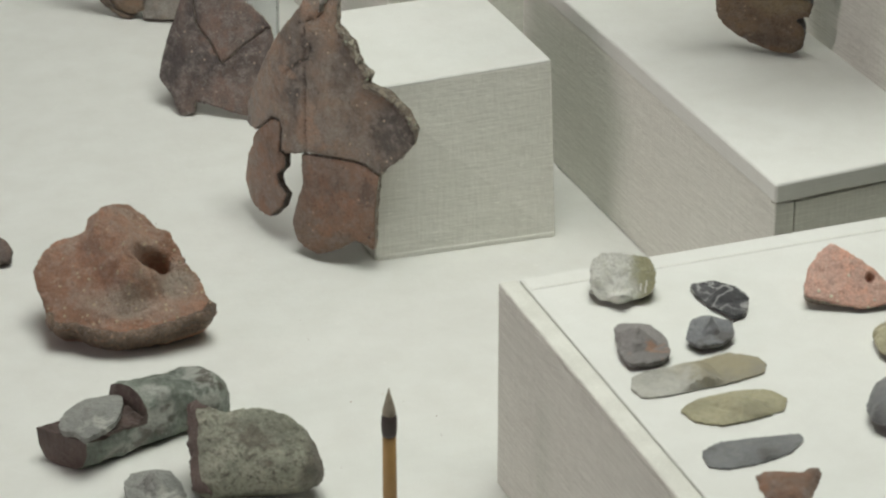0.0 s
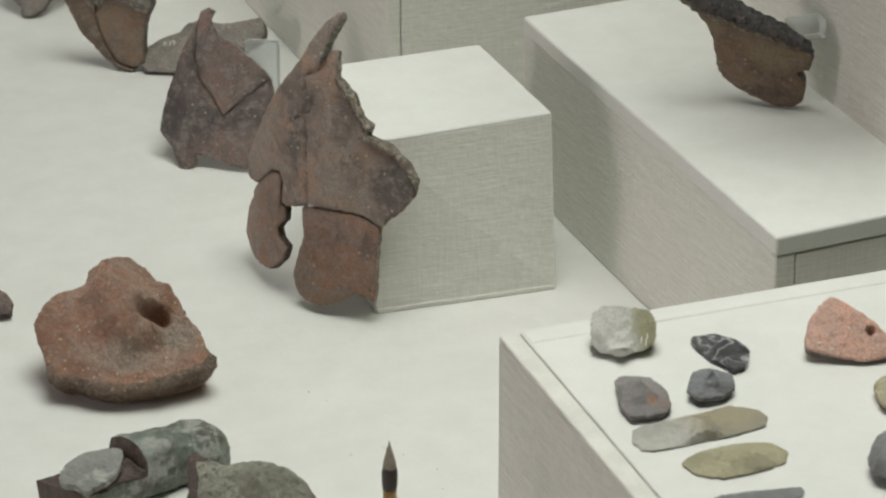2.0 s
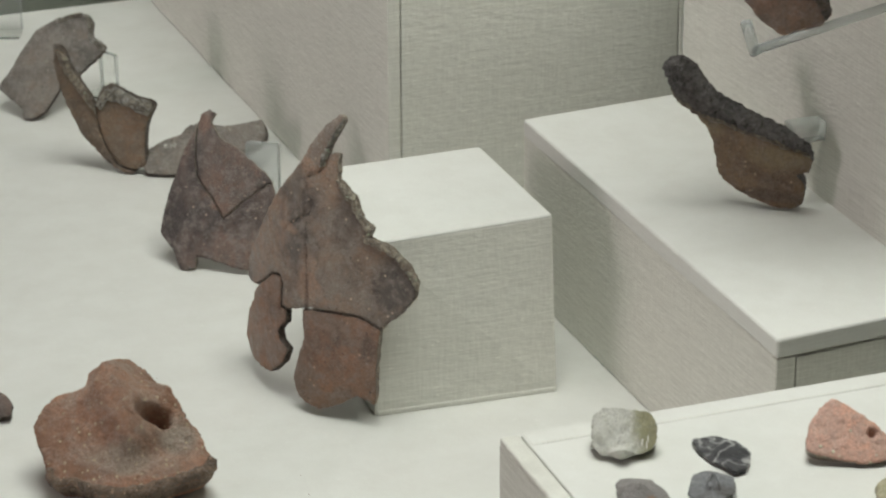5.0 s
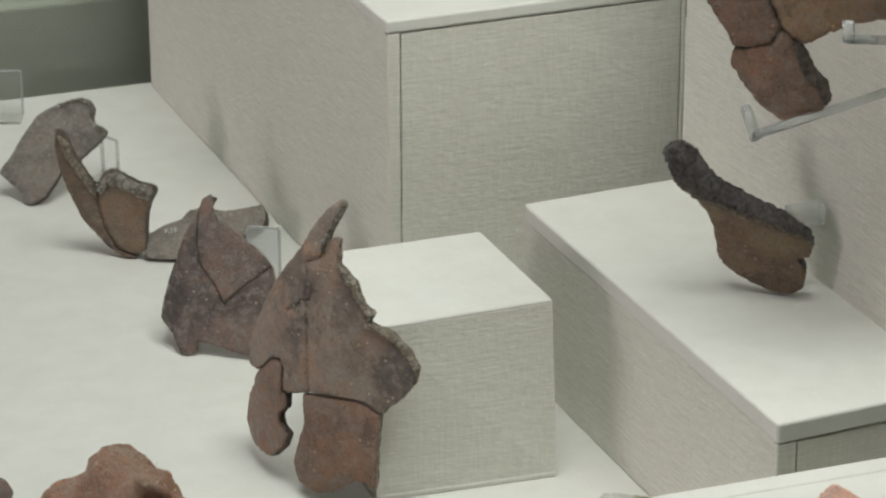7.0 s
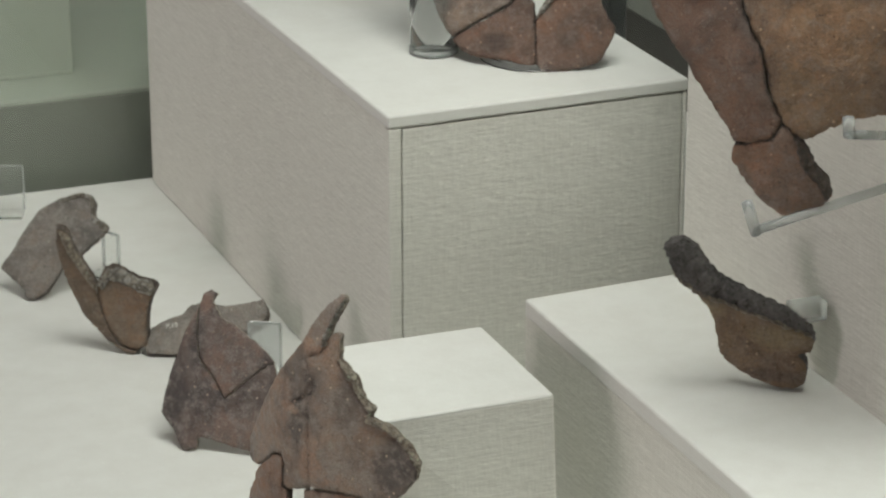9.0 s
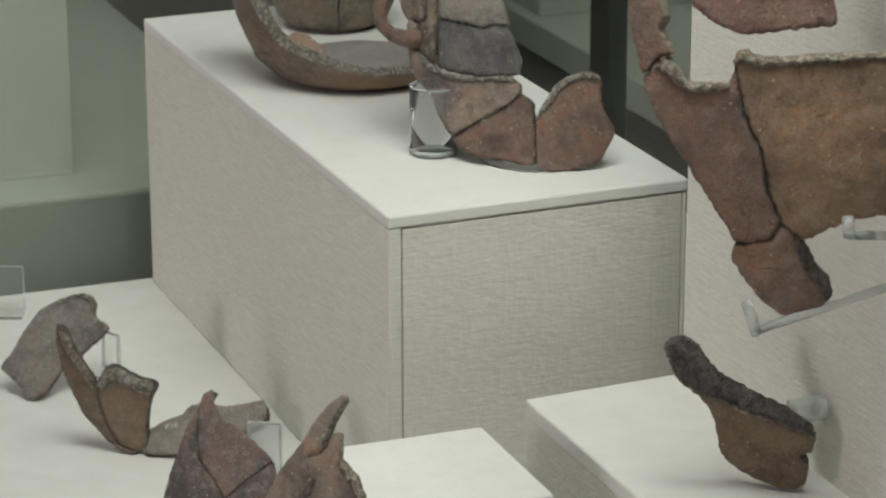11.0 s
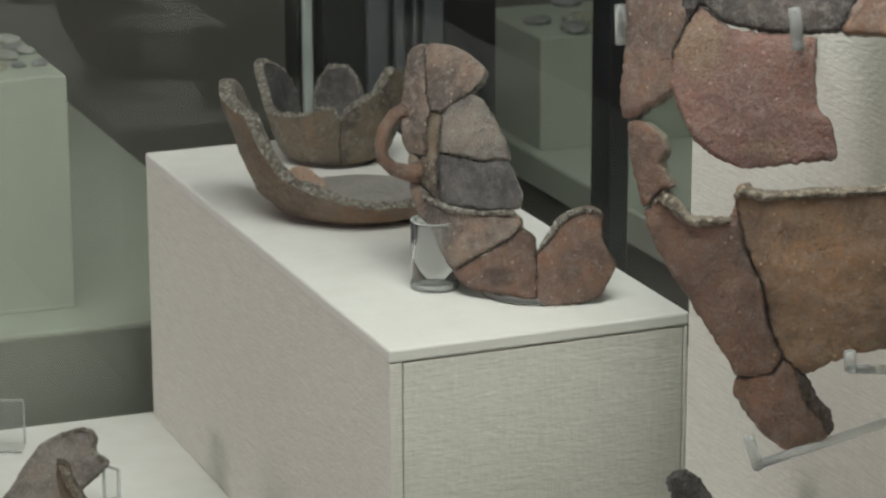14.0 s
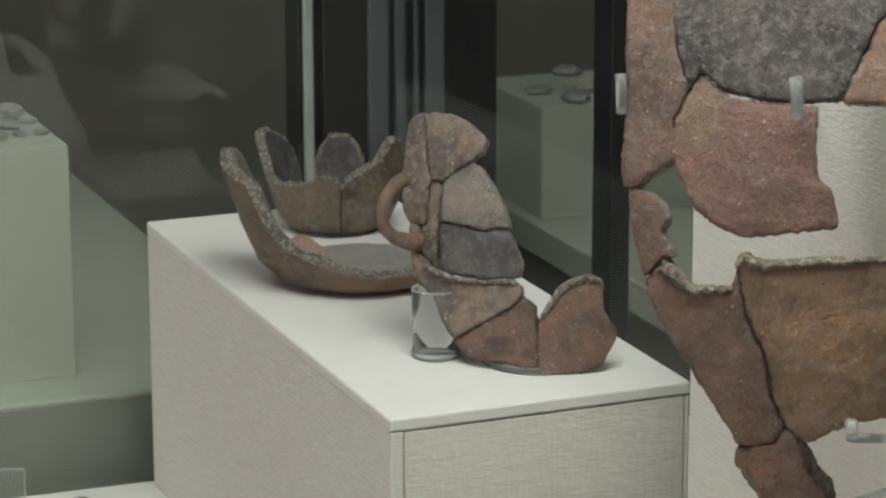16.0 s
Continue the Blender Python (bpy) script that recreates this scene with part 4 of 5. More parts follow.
CUP = ((0.030, 0.0), (0.042, 0.006), (0.050, 0.022), (0.055, 0.045), (0.057, 0.085))
CUP_FLARED = ((0.030, 0.0), (0.042, 0.006), (0.050, 0.022), (0.057, 0.045), (0.067, 0.080))
cup_ob = empty("broken_cup", pose(0.7594, 2.2056, 1.0242, 0, 0, -19.0), "olive brown broken cup with jagged upright walls", "pottery vessel", "")
flat = ((-180, 0.0), (360, 0.0))
shell("fragment", cup_ob, CUP, (-4.5, 90), ((90, 0.041), (70, 0.041), (45, 0.043), (30, 0.045), (22, 0.047), (16, 0.051), (2, 0.051), (-4.5, 0.044)), flat, 0.009, CLAY_OLIVE, CLAY_DARK, BREAK_GREY, 13,
      dirt=[(-4, 0.004 * i, 0.0022) for i in range(11)], marks=((1, 25, 0.035, 12, 0.010, 0.7), (0, 70, 0.02, 20, 0.02, 0.5), (0, 10, 0.005, 40, 0.008, 0.6)))
shell("fragment", cup_ob, CUP, (-112, -5.5), ((-112, 0.045), (-90, 0.064), (-70, 0.074), (-58, 0.078), (-50, 0.071), (-40, 0.062), (-27, 0.058), (-13, 0.052), (-5.5, 0.044)), flat, 0.009, CLAY_OLIVE, CLAY_DARK, BREAK_GREY, 14,
      dirt=[(-6, 0.004 * i, 0.0022) for i in range(11)], marks=((0, -14, 0.045, 10, 0.010, 0.7), (1, -22, 0.006, 10, 0.008, 0.6), (0, -70, 0.03, 25, 0.02, 0.4)))
shell("fragment", cup_ob, CUP_FLARED, (91.5, 143), ((91, 0.043), (96, 0.058), (101, 0.073), (112, 0.075), (125, 0.070), (135, 0.062), (140, 0.050), (143, 0.040)), flat, 0.008, CLAY_OLIVE, CLAY_DARK, BREAK_GREY, 15)
shell("fragment", cup_ob, CUP, (161, 207), ((161, 0.040), (168, 0.055), (175, 0.063), (190, 0.064), (200, 0.056), (207, 0.040)), flat, 0.008, CLAY_OLIVE, CLAY_DARK, BREAK_GREY, 16)
pot_floor(cup_ob, 0.034, 0.0, 0.010, CLAY_DARK, BREAK_GREY, 5)

jar_ob = empty("broken_jar", pose(0.6990, 1.3600, 1.1970, 84, 0, -40), "large mended clay jar fragment held by acrylic hooks", "pottery vessel", "")
piece("fragment", (-89, 156, -63, 158, -53, 114, -44, 95, -50, 76, -46, 59, -64, 46, -72, 39, -77, 42, -79, 55, -79, 82), jar_ob, (5, 3), seed=14, label="", face=CLAY_UMBER, edge=BREAK, thick=0.008, step=0.003, grow=1.022, ragged=0.0011, relief=0.0016)
piece("fragment", (-73, 38, -63, 39, -54, 34, -50, 25, -53, 19, -46, 7, -52, 3, -61, -6, -66, 8, -72, 23), jar_ob, (5, 3), seed=14, label="", face=CLAY_UMBER, edge=BREAK, thick=0.008, step=0.003, grow=1.022, ragged=0.0011, relief=0.0016)
piece("fragment", (-62, 158, 73, 164, 54, 137, 48, 120, 43, 106, 39, 95, 22, 93, 8, 92, -11, 94, -23, 96, -37, 104, -43, 95, -52, 114), jar_ob, (5, 3), seed=14, label="", marks=((1, 20, 135, 24, 12, 0.6), (1, -30, 130, 10, 20, 0.5)), face=CLAY_SOOT, edge=BREAK_DARK, thick=0.008, step=0.003, grow=1.022, ragged=0.0011, relief=0.0016)
piece("fragment", (55, 137, 74, 161, 82, 93, 60, 93, 42, 93, 40, 96, 44, 107, 49, 119), jar_ob, (5, 3), seed=14, label="", face=CLAY_ORANGE, edge=BREAK, thick=0.008, step=0.003, grow=1.022, ragged=0.0011, relief=0.0016)
piece("fragment", (-37, 102, -30, 98, -20, 92, -7, 91, 14, 91, 26, 90, 27, 75, 30, 55, 38, 47, 42, 29, 25, 26, -4, 21, -20, 25, -33, 33, -42, 47, -50, 61, -49, 76, -42, 93), jar_ob, (5, 3), seed=14, label="", marks=((1, -36, 82, 14, 16, 1.0), (1, 10, 30, 20, 8, 0.5), (0, 0, 70, 14, 10, 0.4)), face=CLAY_ROSE, edge=BREAK, thick=0.008, step=0.003, grow=1.022, ragged=0.0011, relief=0.0016)
piece("fragment", (-59, -7, -50, 3, -44, -1, -34, -9, -12, -8, -9, 4, -3, -21, 7, -42, 11, -64, 18, -80, 13, -89, 2, -93, -7, -91, -20, -71, -31, -56, -43, -41, -51, -30, -58, -15), jar_ob, (5, 3), seed=14, label="", face=CLAY_UMBER, edge=BREAK, thick=0.008, step=0.003, grow=1.022, ragged=0.0011, relief=0.0016)
piece("fragment", (-9, 5, -6, 11, 6, 8, 43, 12, 66, 14, 88, 16, 92, -72, 69, -73, 52, -77, 32, -88, 24, -86, 19, -80, 13, -64, 8, -41, -2, -21), jar_ob, (5, 3), seed=14, label="", marks=((1, 40, -30, 40, 25, 0.6), (0, 8, -50, 10, 25, 0.6), (0, 62, -10, 12, 20, 0.4)), face=CLAY_TAN, edge=BREAK, thick=0.008, step=0.003, grow=1.022, ragged=0.0011, relief=0.0016)
piece("fragment", (-6, -96, 2, -94, 14, -90, 19, -82, 25, -88, 32, -96, 35, -105, 43, -114, 45, -121, 39, -128, 20, -135, 7, -126, -3, -114, -8, -103), jar_ob, (5, 3), seed=14, label="", marks=((1, 10, -112, 12, 12, 0.6),), face=CLAY_ORANGE, edge=BREAK_DARK, thick=0.008, step=0.003, grow=1.022, ragged=0.0011, relief=0.0016)
piece("broken_edge", (-9, 4, -6, 11, 6, 9, 43, 13, 66, 15, 88, 18, 88, 14, 66, 11, 44, 9, 6, 4, -4, 6), jar_ob, (5, 3), seed=14, label="", face=BREAK, edge=BREAK, thick=0.004, step=0.0013, grow=1.0, ragged=0.0011, relief=0.0018, grain=0.0016, bulge=0.0016, reach=0.003, crumble=0.001, turn=pose(0, 0, 0.0012))
piece("broken_edge", (-57, -5, -50, 4, -43, 0, -33, -8, -11, -6, -12, -10, -34, -13, -45, -6, -51, -2), jar_ob, (5, 3), seed=14, label="", face=BREAK, edge=BREAK, thick=0.004, step=0.0013, grow=1.0, ragged=0.0011, relief=0.0018, grain=0.0016, bulge=0.0016, reach=0.003, crumble=0.001, turn=pose(0, 0, 0.0012))
piece("broken_edge", (25, -87, 32, -95, 35, -105, 43, -113, 45, -121, 42, -124, 38, -116, 31, -108, 28, -98), jar_ob, (5, 3), seed=14, label="", face=BREAK_DARK, edge=BREAK_DARK, thick=0.004, step=0.0013, grow=1.0, ragged=0.0011, relief=0.0018, grain=0.0016, bulge=0.0016, reach=0.003, crumble=0.001, turn=pose(0, 0, 0.0012))
joints(jar_ob, 0.0026, 0.0006)

quartz_ob = empty("quartz_stone", pose(0.5537, 1.1866, 0.9200, 50, 0, -21), "pale blocky quartz stone with an inked mark", "stone", "small stones")
piece("body", (-15, 6, -14, 20, -9, 24, 0, 24, 12, 22, 16, 18, 17, 9, 14, 3, 6, 0, -1, -2, -11, 1), quartz_ob, (0, 0), seed=15, label="", face=QUARTZ, thick=0.012, bulge=0.013, reach=0.008, step=0.0018, relief=0.003, back=0.006, facets=True, ground=0.9168)

holed_ob = empty("pierced_sherd", pose(0.6513, 1.1411, 0.9210, 48, 0, -21), "brick-red sherd with a small drilled hole", "pottery sherd", "")
piece("body", (-18, 7, -16, 18, -11, 26, -4, 32, 4, 28, 15, 20, 22, 13, 28, 9, 22, 1, 11, -2, 0, 0, -16, 4), holed_ob, (4, 3), seed=16, label="", face=CLAY_RED, edge=BREAK, thick=0.007, shape=pierced, step=0.0012, ground=0.9168)

dark_sherd = empty("small_sherd", pose(0.3263, 1.5657, 0.8060, 40, 0, -21), "dark reddish brown sherd lying on the cloth", "pottery sherd", "")
piece("body", (-22, 22, -11, 21, 1, 15, 6, 8, 6, 1, -3, -1, -20, -2), dark_sherd, (4, 4), seed=17, label="", face=CLAY_PURPLE, edge=BREAK_DARK, thick=0.007, ground=PZ)

axe_butt = empty("stone_axe", pose(0.3832, 1.2559, 0.8120, 48, 0, -21), "speckled green stone axe butt with a snapped side", "stone tool", "")
piece("body", (-34, 41, -27, 43, -15, 39, -6, 41, 5, 41, 17, 37, 26, 30, 31, 21, 35, 11, 34, 5, 27, 0, 14, -2, -3, -3, -20, -5, -30, -2, -32, 12, -33, 27), axe_butt, (0, 0), seed=18, label="", face=GREENSTONE_WARM, thick=0.01, bulge=0.014, reach=0.018, back=0.01, step=0.0025, relief=0.002, ground=PZ)
piece("broken_end", (-34, 41, -30, 43, -24, 39, -23, 30, -25, 18, -24, 4, -21, -5, -30, -3, -32, 12, -34, 27), axe_butt, (0, 0), seed=18, label="dark brown snapped face", face=STONE_BROKEN, thick=0.005, bulge=0.0008, reach=0.006, back=0, step=0.0025, relief=0.0015, ground=PZ, turn=pose(0, 0, 0.0085), ragged=0.0015)

s = empty("stone_chip", pose(0.3192, 1.3312, 0.8265), "loose grey chip lying on a broken axe", "stone", "small stones")
piece("body", (-16.8, 1.8, -9.6, 11.7, 1.3, 18.4, 15.0, 18.2, 21.2, 15.8, 16.5, 1.5, 10.5, -9.0, 1.0, -15.9, -9.4, -21.2, -11.7, -12.8, -18.0, -8.5), s, (0, 0), seed=67, face=STONE_GREY, thick=0.003, bulge=0.006, reach=0.01, back=0.002, step=0.0018, relief=0.001, facets=True, ground=0.8205)

s = empty("flint_flake", pose(0.6015, 1.1720, 0.92), "black flint flake with pale veins", "stone tool", "small stones")
piece("body", (-8.6, 18.2, 3.9, 16.6, 10.4, 7.4, 12.3, -4.4, 4.3, -17.4, -3.5, -20.7, -8.5, -6.0, -10.3, 6.4), s, (0, 0), seed=69, face=FLINT_DARK, thick=0.0015, bulge=0.01, reach=0.007, back=0.003, step=0.0016, relief=0.0016, facets=True, ground=0.9168)

s = empty("flint_core", pose(0.5430, 1.1414, 0.921), "brown-grey flint piece with a red spot", "stone tool", "small stones")
piece("body", (-4.8, 18.8, 0.2, 21.9, 12.2, 15.3, 13.7, -0.8, 7.7, -16.7, -3.8, -19.4, -12.7, -16.5, -12.4, -2.8), s, (0, 0), seed=71, face=FLINT_BROWN, thick=0.0015, bulge=0.011, reach=0.007, back=0.003, step=0.0016, relief=0.0012, facets=True, ground=0.9168)

s = empty("flint_core", pose(0.5791, 1.1386, 0.922), "small blue-grey flint lump", "stone tool", "small stones")
piece("body", (-3.3, 14.1, 6.2, 14.8, 13.3, 4.5, 8.4, -7.3, 0.6, -12.2, -11.2, -11.8, -14.0, -2.2), s, (0, 0), seed=73, face=FLINT_BLUE, thick=0.0015, bulge=0.012, reach=0.007, back=0.003, step=0.0016, relief=0.0014, facets=True, ground=0.9168)

s = empty("flint_point", pose(0.5569, 1.1083, 0.9178), "long translucent grey and tan flint blade", "stone tool", "small stones")
piece("body", (-30.0, 7.0, -23.1, 11.4, -6.6, 12.1, 5.3, 12.2, 23.9, 13.9, 34.5, 4.9, 35.7, -2.7, 30.2, -9.5, 14.2, -12.1, -0.5, -12.1, -18.3, -12.7, -31.6, -10.3, -33.6, -2.1), s, (0, 0), seed=75, face=FLINT_TAN, thick=0.0015, bulge=0.0075, reach=0.010, back=0.003, step=0.0016, relief=0.0008, facets=True, ground=0.9168)

s = empty("flint_point", pose(0.5613, 1.0742, 0.9178), "yellowish leaf-shaped flint point", "stone tool", "small stones")
piece("body", (-25.2, 6.9, -12.1, 13.2, 5.6, 13.7, 20.8, 8.9, 25.2, -1.5, 18.4, -10.2, 4.0, -13.0, -13.2, -12.9, -23.6, -5.0), s, (0, 0), seed=77, face=FLINT_YELLOW, thick=0.0015, bulge=0.008, reach=0.010, back=0.003, step=0.0016, relief=0.0008, facets=True, ground=0.9168)

s = empty("slate_tool", pose(0.5504, 1.0359, 0.9176), "dark grey slate blade fragment", "stone tool", "small stones")
piece("body", (-21.9, 7.2, -10.3, 11.9, 7.0, 9.5, 26.5, 5.7, 24.9, -0.3, 15.5, -7.4, -0.4, -10.8, -17.1, -10.6, -24.2, -5.2), s, (0, 0), seed=79, face=SLATE, thick=0.0015, bulge=0.0032, reach=0.007, back=0.003, step=0.0016, relief=0.0003, facets=True, ground=0.9168)

s = empty("small_sherd", pose(0.5531, 1.0030, 0.9178), "small reddish brown clay chip", "pottery sherd", "")
piece("body", (-10.9, 13.2, -3.5, 10.2, 5.4, 5.7, 17.9, 8.2, 14.5, 0.6, 6.1, -9.1, -0.6, -16.6, -14.4, -11.2, -14.7, -0.9), s, (0, 0), seed=81, face=CLAY_ORANGE, thick=0.0015, bulge=0.004, reach=0.007, back=0.003, step=0.003, relief=0.0008, facets=False, ground=0.9168)

s = empty("flint_flake", pose(0.6571, 1.1015, 0.922), "tan flint flake with a chalky skin", "stone tool", "small stones")
piece("body", (-8.1, 3.9, -2.7, 11.1, 7.9, 16.3, 15.4, 10.2, 6.6, -11.0, -7.8, -20.5, -11.2, -10.1), s, (0, 0), seed=83, face=FLINT_YELLOW, thick=0.0015, bulge=0.007, reach=0.007, back=0.003, step=0.0016, relief=0.0008, facets=True, ground=0.9168)

s = empty("pebble", pose(0.6225, 1.0418, 0.924), "smooth dark grey pebble", "stone", "small stones")
piece("body", (-10.8, 0.7, -3.2, 11.9, 5.5, 17.1, 15.3, 13.3, 14.8, -0.8, 2.2, -15.5, -9.9, -16.3, -13.9, -10.4), s, (0, 0), seed=85, face=SLATE, thick=0.0015, bulge=0.01, reach=0.014, back=0.003, step=0.0025, relief=0.0008, facets=False, ground=0.9168)

s = empty("stone_core", pose(0.3367, 1.2794, 0.808), "grey stone with a pale crust", "stone", "")
piece("body", (-12.3, 10.9, -5.6, 18.6, 3.4, 18.7, 12.8, 14.4, 14.6, 0.3, 12.5, -16.7, 4.0, -25.2, -14.6, -17.9, -14.8, -3.1), s, (0, 0), seed=87, face=STONE_GREY, thick=0.004, bulge=0.014, reach=0.014, back=0.005, step=0.0022, relief=0.001, facets=True, ground=PZ)

# ---- black posts and light strip behind the case ----


def post(x0, x1, y, label, material, ribs=(), deep=0.02):
    e = empty("case_post", pose((x0 + x1) / 2, y, 0), label, "case post", "posts behind the glass")
    w = (x1 - x0) / 2
    part("post", slab(-w, w, -deep, deep, 0.0, 2.6, 0.001, 1), material, e)
    for a, b in ribs:
        part("rib", slab(a, b, -0.027, -0.0195, 0.0, 2.6, 0.001, 1), RIB, e)
    return e


RIB = plain("dark_metal", (0.085, 0.09, 0.105), 0.45, 0.2)
STRIP = plain("pale_strip", (0.31, 0.34, 0.335), 0.6)
post(0.884, 1.058, 2.62, "wide black ribbed metal case post", BLACK, ((-0.045, -0.025), (-0.018, -0.008), (0.001, 0.005), (0.012, 0.031)))
post(0.866, 0.884, 2.64, "slim black metal case post", BLACK)
post(0.864, 0.873, 2.60, "thin pale aluminium edge strip", STRIP, deep=0.003)
post(1.060, 1.079, 2.36, "slim black metal case post", BLACK)


# ---- clear acrylic supports ----


def tube_path(points, radius, segments=10, bm=None):
    """A round bar through points."""
    bm = bm or bmesh.new()
    pts = [Vector(p) for p in points]
    rings = []
    for i, p in enumerate(pts):
        d = (pts[min(i + 1, len(pts) - 1)] - pts[max(i - 1, 0)]).normalized()
        side = d.cross(Vector((0.3, 0.2, 1))).normalized()
        up = side.cross(d)
        r = radius[i] if isinstance(radius, (list, tuple)) else radius
        rings.append([bm.verts.new(p + (side * math.cos(a) + up * math.sin(a)) * r) for a in (2 * math.pi * k / segments for k in range(segments))])
    for r0, r1 in zip(rings, rings[1:]):
        for k in range(segments):
            bm.faces.new((r0[k], r0[(k + 1) % segments], r1[(k + 1) % segments], r1[k])).smooth = True
    bm.faces.new(list(reversed(rings[0])))
    bm.faces.new(rings[-1])
    bmesh.ops.recalc_face_normals(bm, faces=bm.faces[:])
    return bm


def ring_wall(radius, wall, height, a0=0.0, a1=360.0, n=48):
    """An upright tube, or an arc of one."""
    bm = bmesh.new()
    closed = a1 - a0 >= 360
    cols = []
    for k in range(n if closed else n + 1):
        a = radians(a0 + (a1 - a0) * k / n)
        c, s = math.cos(a), math.sin(a)
        cols.append([bm.verts.new((c * r, s * r, z)) for r, z in ((radius, 0), (radius, height), (radius - wall, height), (radius - wall, 0))])
    pairs = list(zip(cols, cols[1:] + cols[:1])) if closed else list(zip(cols, cols[1:]))
    for p, q in pairs:
        for k in range(4):
            bm.faces.new((p[k], q[k], q[(k + 1) % 4], p[(k + 1) % 4])).smooth = k in (0, 2)
    if not closed:
        bm.faces.new(cols[0])
        bm.faces.new(list(reversed(cols[-1])))
    bmesh.ops.recalc_face_normals(bm, faces=bm.faces[:])
    return bm


e = empty("acrylic_ring", pose(0.7026, 1.8345, 1.0246), "clear acrylic tube propping a broken jug", "display support", "acrylic supports")
part("tube", ring_wall(0.0163, 0.0022, 0.046), ACRYL, e)
part("foot_ring", ring_wall(0.0168, 0.0030, 0.0040), FROST, e, "cloudy cut edge")
part("top_ring", ring_wall(0.0166, 0.0026, 0.0012), FROST, e, "cloudy cut edge").location.z = 0.0462
e = empty("acrylic_ring", pose(0.765, 1.800, 1.0246), "low clear acrylic arc under a broken jug", "display support", "acrylic supports")
part("arc", ring_wall(0.040, 0.003, 0.004, 150, 285), ACRYL, e)


def bent_plate(w, leg, rise, thick=0.002):
    """A folded acrylic easel: foot, back and lip."""
    bm = bmesh.new()
    box_into(bm, -w / 2, w / 2, 0, leg, 0, thick, 0.0004, 1)
    box_into(bm, -w / 2, w / 2, leg - thick, leg, thick, rise, 0.0004, 1)
    return bm


for x, y, w, rise, az in ((0.483, 2.231, 0.035, 0.038, -21), (0.519, 2.075, 0.016, 0.030, -60), (0.562, 1.800, 0.022, 0.050, -30)):
    e = empty("acrylic_easel", pose(x, y, PZ + 0.0007, 0, 0, az), "clear folded acrylic easel behind a sherd", "display support", "acrylic supports")
    part("plate", bent_plate(w, 0.02, rise), FROST if rise > 0.045 else ACRYL, e)
    for sx in (-1, 1):
        part("cut_edge", slab(sx * w / 2 - 0.0008, sx * w / 2 + 0.0008, 0.0175, 0.0205, 0.002, rise, 0.0003, 1), FROST, e)
    part("cut_edge", slab(-w / 2, w / 2, 0.0175, 0.0205, rise, rise + 0.0012, 0.0003, 1), FROST, e)

e = empty("acrylic_clip", pose(0.803, 1.4553, 0.9600), "small clear acrylic clip on the linen panel", "display support", "acrylic supports")
part("block", slab(-0.022, -0.0002, -0.006, 0.006, -0.006, 0.006, 0.001, 2), FROST, e)
part("pin", tube_path([(-0.022, 0, 0), (-0.030, -0.001, 0.0005)], 0.002), ACRYL, e)


def hook(tip, lip, root):
    """A clear bar from the panel out to the jar, with an upturned lip."""
    e = empty("acrylic_hook", pose(*root), "clear acrylic hook carrying a clay jar fragment", "display support", "acrylic hooks")
    a, b = Vector(tip) - Vector(root), Vector(lip) - Vector(root)
    part("bar", tube_path([(0, 0, 0), a * 0.5, a], 0.0026, 8), FROST, e)
    part("lip", tube_path([a - (b - a) * 0.12, a.lerp(b, 0.5), b], 0.0032, 8), FROST, e)
    return e


hook((0.6764, 1.478, 1.2657), (0.6757, 1.478, 1.2854), (0.803, 1.625, 1.245))
hook((0.7128, 1.340, 1.2869), (0.7103, 1.340, 1.3059), (0.803, 1.4904, 1.251))
hook((0.7364, 1.315, 1.1173), (0.7354, 1.315, 1.1267), (0.803, 1.3745, 1.0905))
hook((0.7015, 1.350, 1.0568), (0.6958, 1.350, 1.0735), (0.803, 1.3459, 1.0774))

# ---- loop handle of the jug ----
inv = pot_ob.matrix_basis.inverted()
loop = [(0.692, 1.862, 1.143), (0.684, 1.861, 1.140), (0.676, 1.859, 1.132), (0.6725, 1.858, 1.122), (0.674, 1.858, 1.111), (0.681, 1.857, 1.104), (0.692, 1.856, 1.100), (0.700, 1.855, 1.099)]
part("handle", tube_path([inv @ Vector(p) for p in loop], [0.0055, 0.005, 0.0045, 0.0045, 0.0045, 0.005, 0.006, 0.007], 12), CLAY_UMBER, pot_ob, "reddish loop handle", True)

# ---- paint brush standing in front ----
WOOD = plain("bamboo", (0.36, 0.22, 0.08), 0.45, vary=0.25, scale=120)
BRISTLE = plain("brush_hair", (0.32, 0.28, 0.22), 0.8, vary=0.4, scale=400)
FERRULE = plain("dark_ferrule", (0.045, 0.032, 0.028), 0.5)


def lathe(profile, n=20):
    bm = bmesh.new()
    rings = [[bm.verts.new((r * math.cos(2 * math.pi * k / n), r * math.sin(2 * math.pi * k / n), z)) for k in range(n)] for r, z in profile]
    for r0, r1 in zip(rings, rings[1:]):
        for k in range(n):
            bm.faces.new((r0[k], r0[(k + 1) % n], r1[(k + 1) % n], r1[k])).smooth = True
    bm.faces.new(list(reversed(rings[0])))
    bm.faces.new(rings[-1])
    return bm


e = empty("paint_brush", pose(0.4270, 1.1745, PZ), "upright bamboo brush with a dark collar and pointed tip", "brush")
part("handle", lathe([(0.0036, 0.0), (0.0036, 0.04), (0.0034, 0.042), (0.0035, 0.044), (0.0033, 0.0768)]), WOOD, e)
part("collar", lathe([(0.0033, 0.0768), (0.0038, 0.079), (0.0039, 0.086), (0.0034, 0.0885)]), FERRULE, e, "dark collar")
part("bristles", lathe([(0.0033, 0.0885), (0.0032, 0.091), (0.0022, 0.095), (0.0011, 0.099), (0.0002, 0.103)]), BRISTLE, e, "pointed hair tip")

